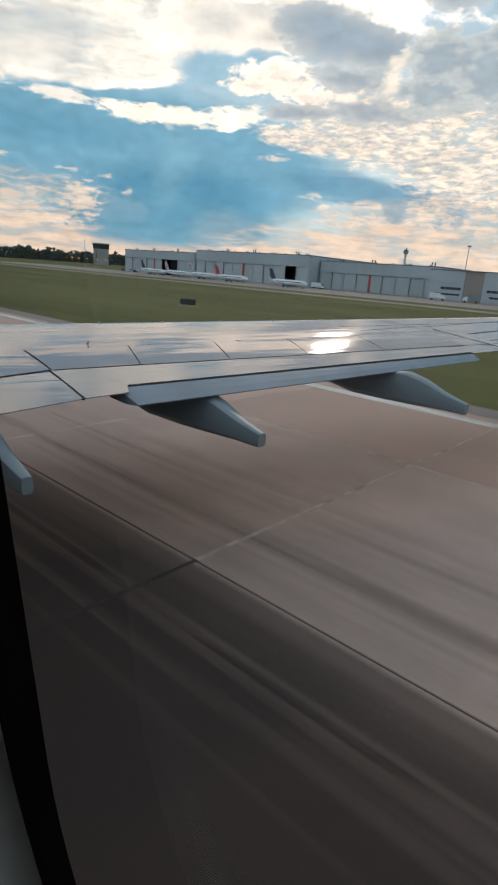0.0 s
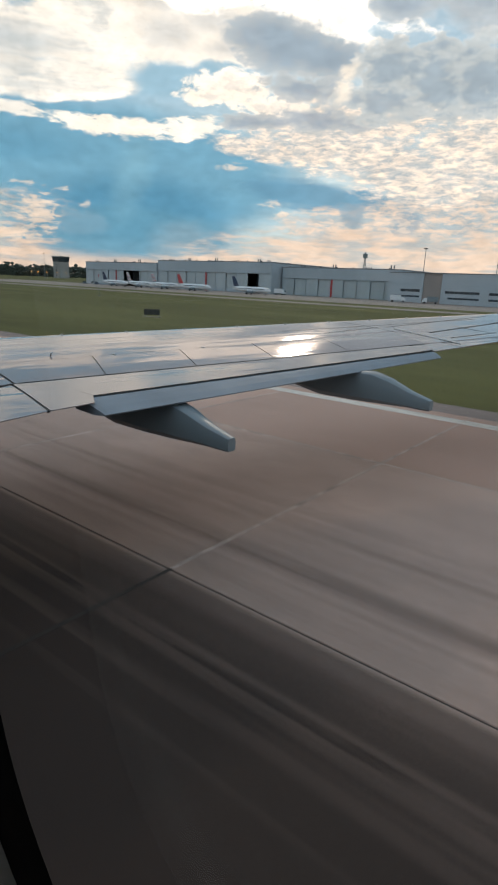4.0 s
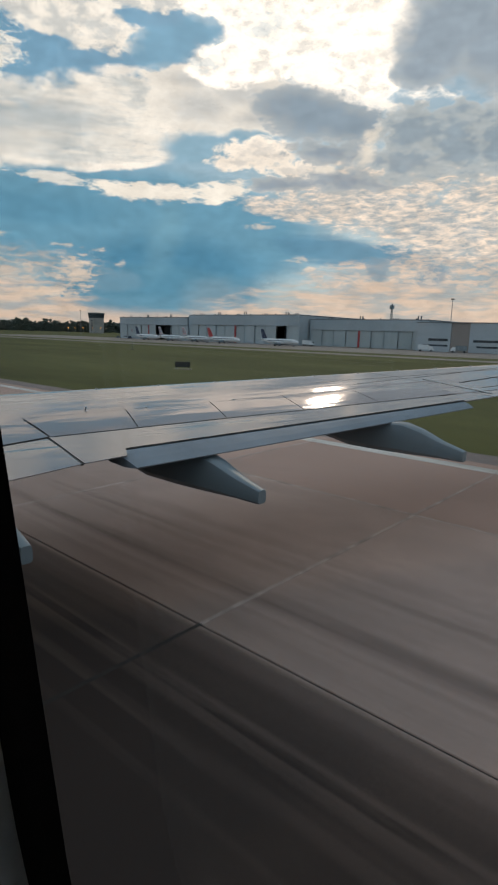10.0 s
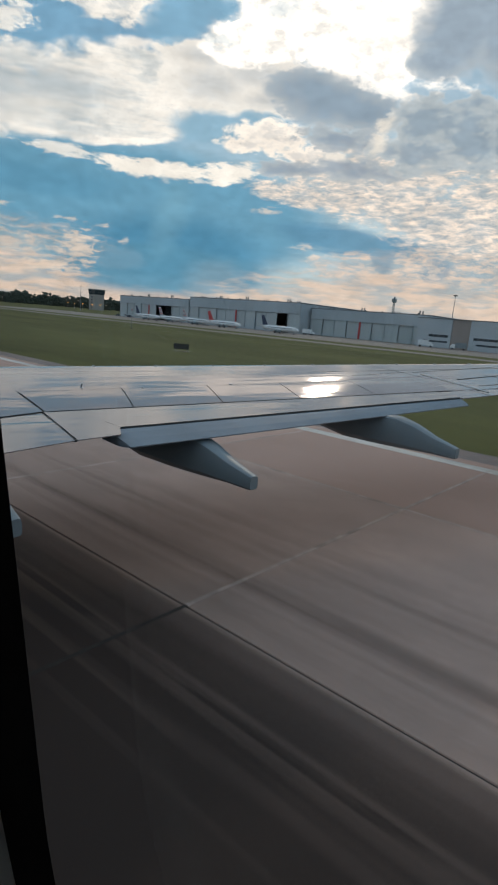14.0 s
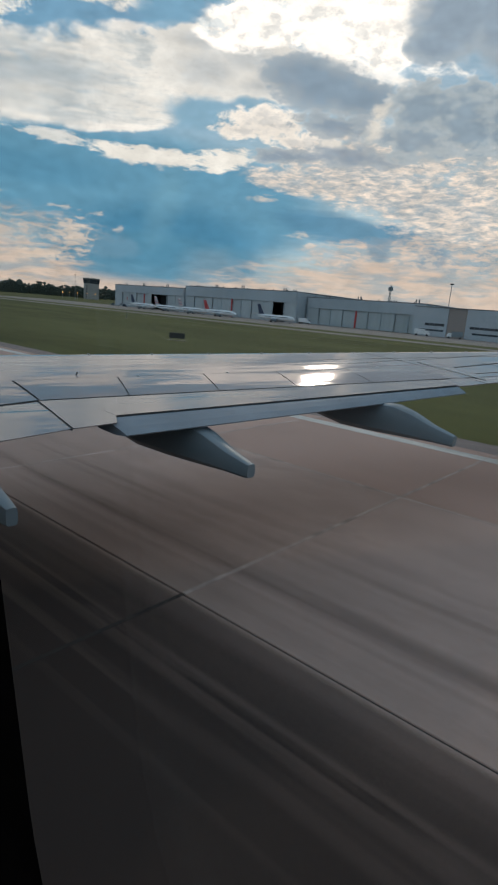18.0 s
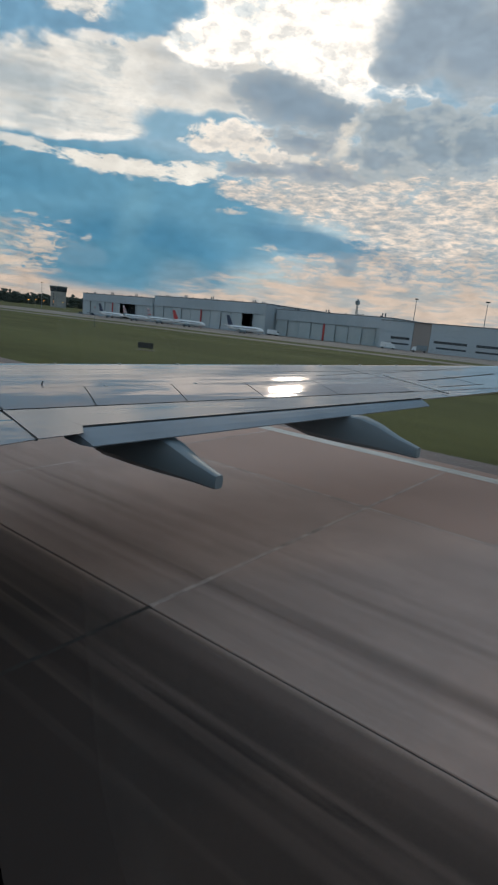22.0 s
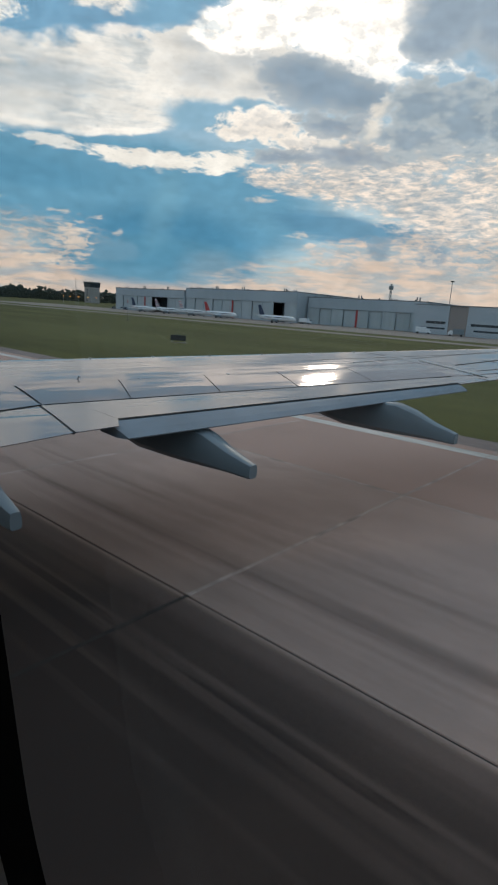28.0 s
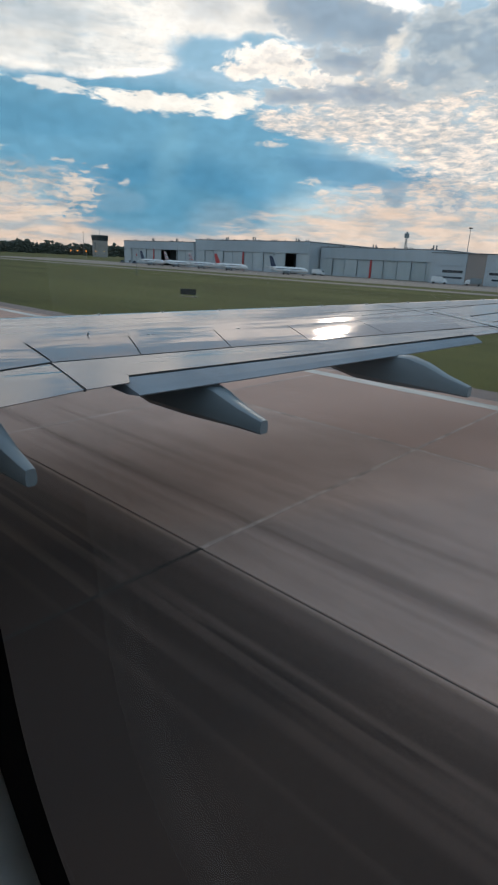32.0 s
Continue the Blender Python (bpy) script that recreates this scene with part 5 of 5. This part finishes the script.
# service vehicles by the hangars
def service_truck(x, y, turn, mat, label):
    ob = thing("service_truck", (x, y, FIELD + 0.025), label, "truck", "vehicles on the apron", turn=turn)
    part("cargo_box", boxed(-3.4, 1.2, -1.15, 1.15, 0.9, 3.1, 0.06), mat, ob)
    cabp = part("cab", loft([[(1.3, -1.1, 0.6), (1.3, 1.1, 0.6), (3.3, 1.1, 0.6), (3.3, -1.1, 0.6)], [(1.3, -1.1, 1.6), (1.3, 1.1, 1.6), (3.2, 1.1, 1.6), (3.2, -1.1, 1.6)], [(1.3, -1.0, 2.4), (1.3, 1.0, 2.4), (2.6, 1.0, 2.4), (2.6, -1.0, 2.4)]]), JETWHITE, ob)
    part("windscreen", loft([[(3.22, -0.95, 1.65), (3.22, 0.95, 1.65), (3.25, 0.95, 1.65), (3.25, -0.95, 1.65)], [(2.68, -0.9, 2.3), (2.68, 0.9, 2.3), (2.71, 0.9, 2.3), (2.71, -0.9, 2.3)]]), GLASSDARK, cabp)
    for wx in (-2.4, 2.3):
        for wy in (-1.05, 1.05):
            bm = bmesh.new()
            rod(bm, (wx, wy - 0.15, 0.45), (wx, wy + 0.15, 0.45), 0.45, 14)
            part("wheel", bm, TYRE, ob)


service_truck(-107, 242, 20, JETWHITE, "white service truck by the office block")
service_truck(-93, 244, 200, FAIRGREY, "grey service truck by the office block")
service_truck(-178, 251, 5, JETWHITE, "white service truck by the hangar doors")

# low ground vehicles by the first hangar
def apron_tug(x, y, turn, mat, label):
    ob = thing("apron_tug", (x, y, FIELD + 0.025), label, "tug", "vehicles on the apron", turn=turn)
    part("body", loft([[(-1.6, -0.8, 0.3), (-1.6, 0.8, 0.3), (1.7, 0.8, 0.3), (1.7, -0.8, 0.3)], [(-1.6, -0.8, 0.95), (-1.6, 0.8, 0.95), (1.6, 0.8, 0.85), (1.6, -0.8, 0.85)]]), mat, ob)
    part("cab", loft([[(-1.2, -0.75, 0.955), (-1.2, 0.75, 0.955), (0.5, 0.75, 0.93), (0.5, -0.75, 0.93)], [(-1.0, -0.65, 1.75), (-1.0, 0.65, 1.75), (0.1, 0.65, 1.75), (0.1, -0.65, 1.75)]]), GLASSDARK, ob)
    for wx in (-1.05, 1.1):
        for wy in (-0.75, 0.75):
            part("wheel", rod(bmesh.new(), (wx, wy - 0.12, 0.34), (wx, wy + 0.12, 0.34), 0.34, 12), TYRE, ob)


apron_tug(-351, 251, 10, FAIRGREY, "small grey apron tug by the hangar doors")
apron_tug(-344, 252, 170, JETWHITE, "small white apron tug by the hangar doors")
apron_tug(-337, 251, 15, NAVY, "small dark apron tug by the hangar doors")
apron_tug(-194, 247, 5, FAIRGREY, "small grey apron tug near a parked jet")

wind = thing("marker_pole", (-140, 105, FIELD), "thin dark pole with a red top in the grass", "marker pole")
part("pole", rod(bmesh.new(), (0, 0, 0), (0, 0, 5.4), 0.06), FAIRGREY, wind)
part("red_top", rod(bmesh.new(), (0, 0, 5.41), (0, 0, 6.2), 0.11), REDP, wind, "red painted top")
part("foot", boxed(-0.4, 0.4, -0.4, 0.4, 0, 0.15, 0.03), TAXI, wind)

# ---- woods round the field ----
rng = random.Random(7)


def leaf_clump(bm, c, r):
    m = Matrix.Translation(c) @ Matrix.Rotation(rng.uniform(0, 6.3), 4, "Z") @ Matrix.Diagonal((r * rng.uniform(0.85, 1.3), r * rng.uniform(0.85, 1.3), r * rng.uniform(0.6, 0.95), 1))
    got = bmesh.ops.create_icosphere(bm, subdivisions=1, radius=1.0, matrix=m)
    for v in got["verts"]:
        v.co += Vector((rng.uniform(-1, 1), rng.uniform(-1, 1), rng.uniform(-1, 1))) * r * 0.22


def wood(yaw0, yaw1, dist0, dist1, height, step, clumps):
    """A dense far wood along an arc: many ragged clumps, three trees deep."""
    verts, faces = [], []
    yaw = yaw0
    while yaw < yaw1:
        d = dist0 + (dist1 - dist0) * (yaw - yaw0) / (yaw1 - yaw0) + rng.uniform(-14, 14)
        x, y = -math.sin(radians(yaw)) * d, math.cos(radians(yaw)) * d
        hh = height * rng.uniform(0.74, 1.08) * (1 + 0.1 * math.sin(yaw * 2.3) + 0.06 * math.sin(yaw * 7.1))
        bm = bmesh.new()
        for k in range(clumps):
            q = (k + 0.5) / clumps
            spread = 5.5 * (1.0 - 0.5 * q * q)
            leaf_clump(bm, Vector((x + rng.uniform(-spread, spread), y + rng.uniform(-spread, spread), FIELD + hh * (0.06 + 0.86 * q) + rng.uniform(-0.8, 0.8))), hh * rng.uniform(0.075, 0.135))
        base = len(verts)
        bm.verts.index_update()
        verts += [tuple(v.co) for v in bm.verts]
        faces += [tuple(v.index + base for v in f.verts) for f in bm.faces]
        bm.free()
        yaw += math.degrees(step / d) * rng.uniform(0.7, 1.3)
    me = bpy.data.meshes.new("wood")
    me.from_pydata(verts, [], faces)
    me.materials.append(LEAF)
    ob = new("woods", me)
    return tagged(ob, "dark green line of dense far trees behind the airfield", "trees", kind="stuff")


wood(-30, 46, 1500, 1250, 24, 8, 12)
wood(46, 112, 1250, 900, 22, 2.4, 22)
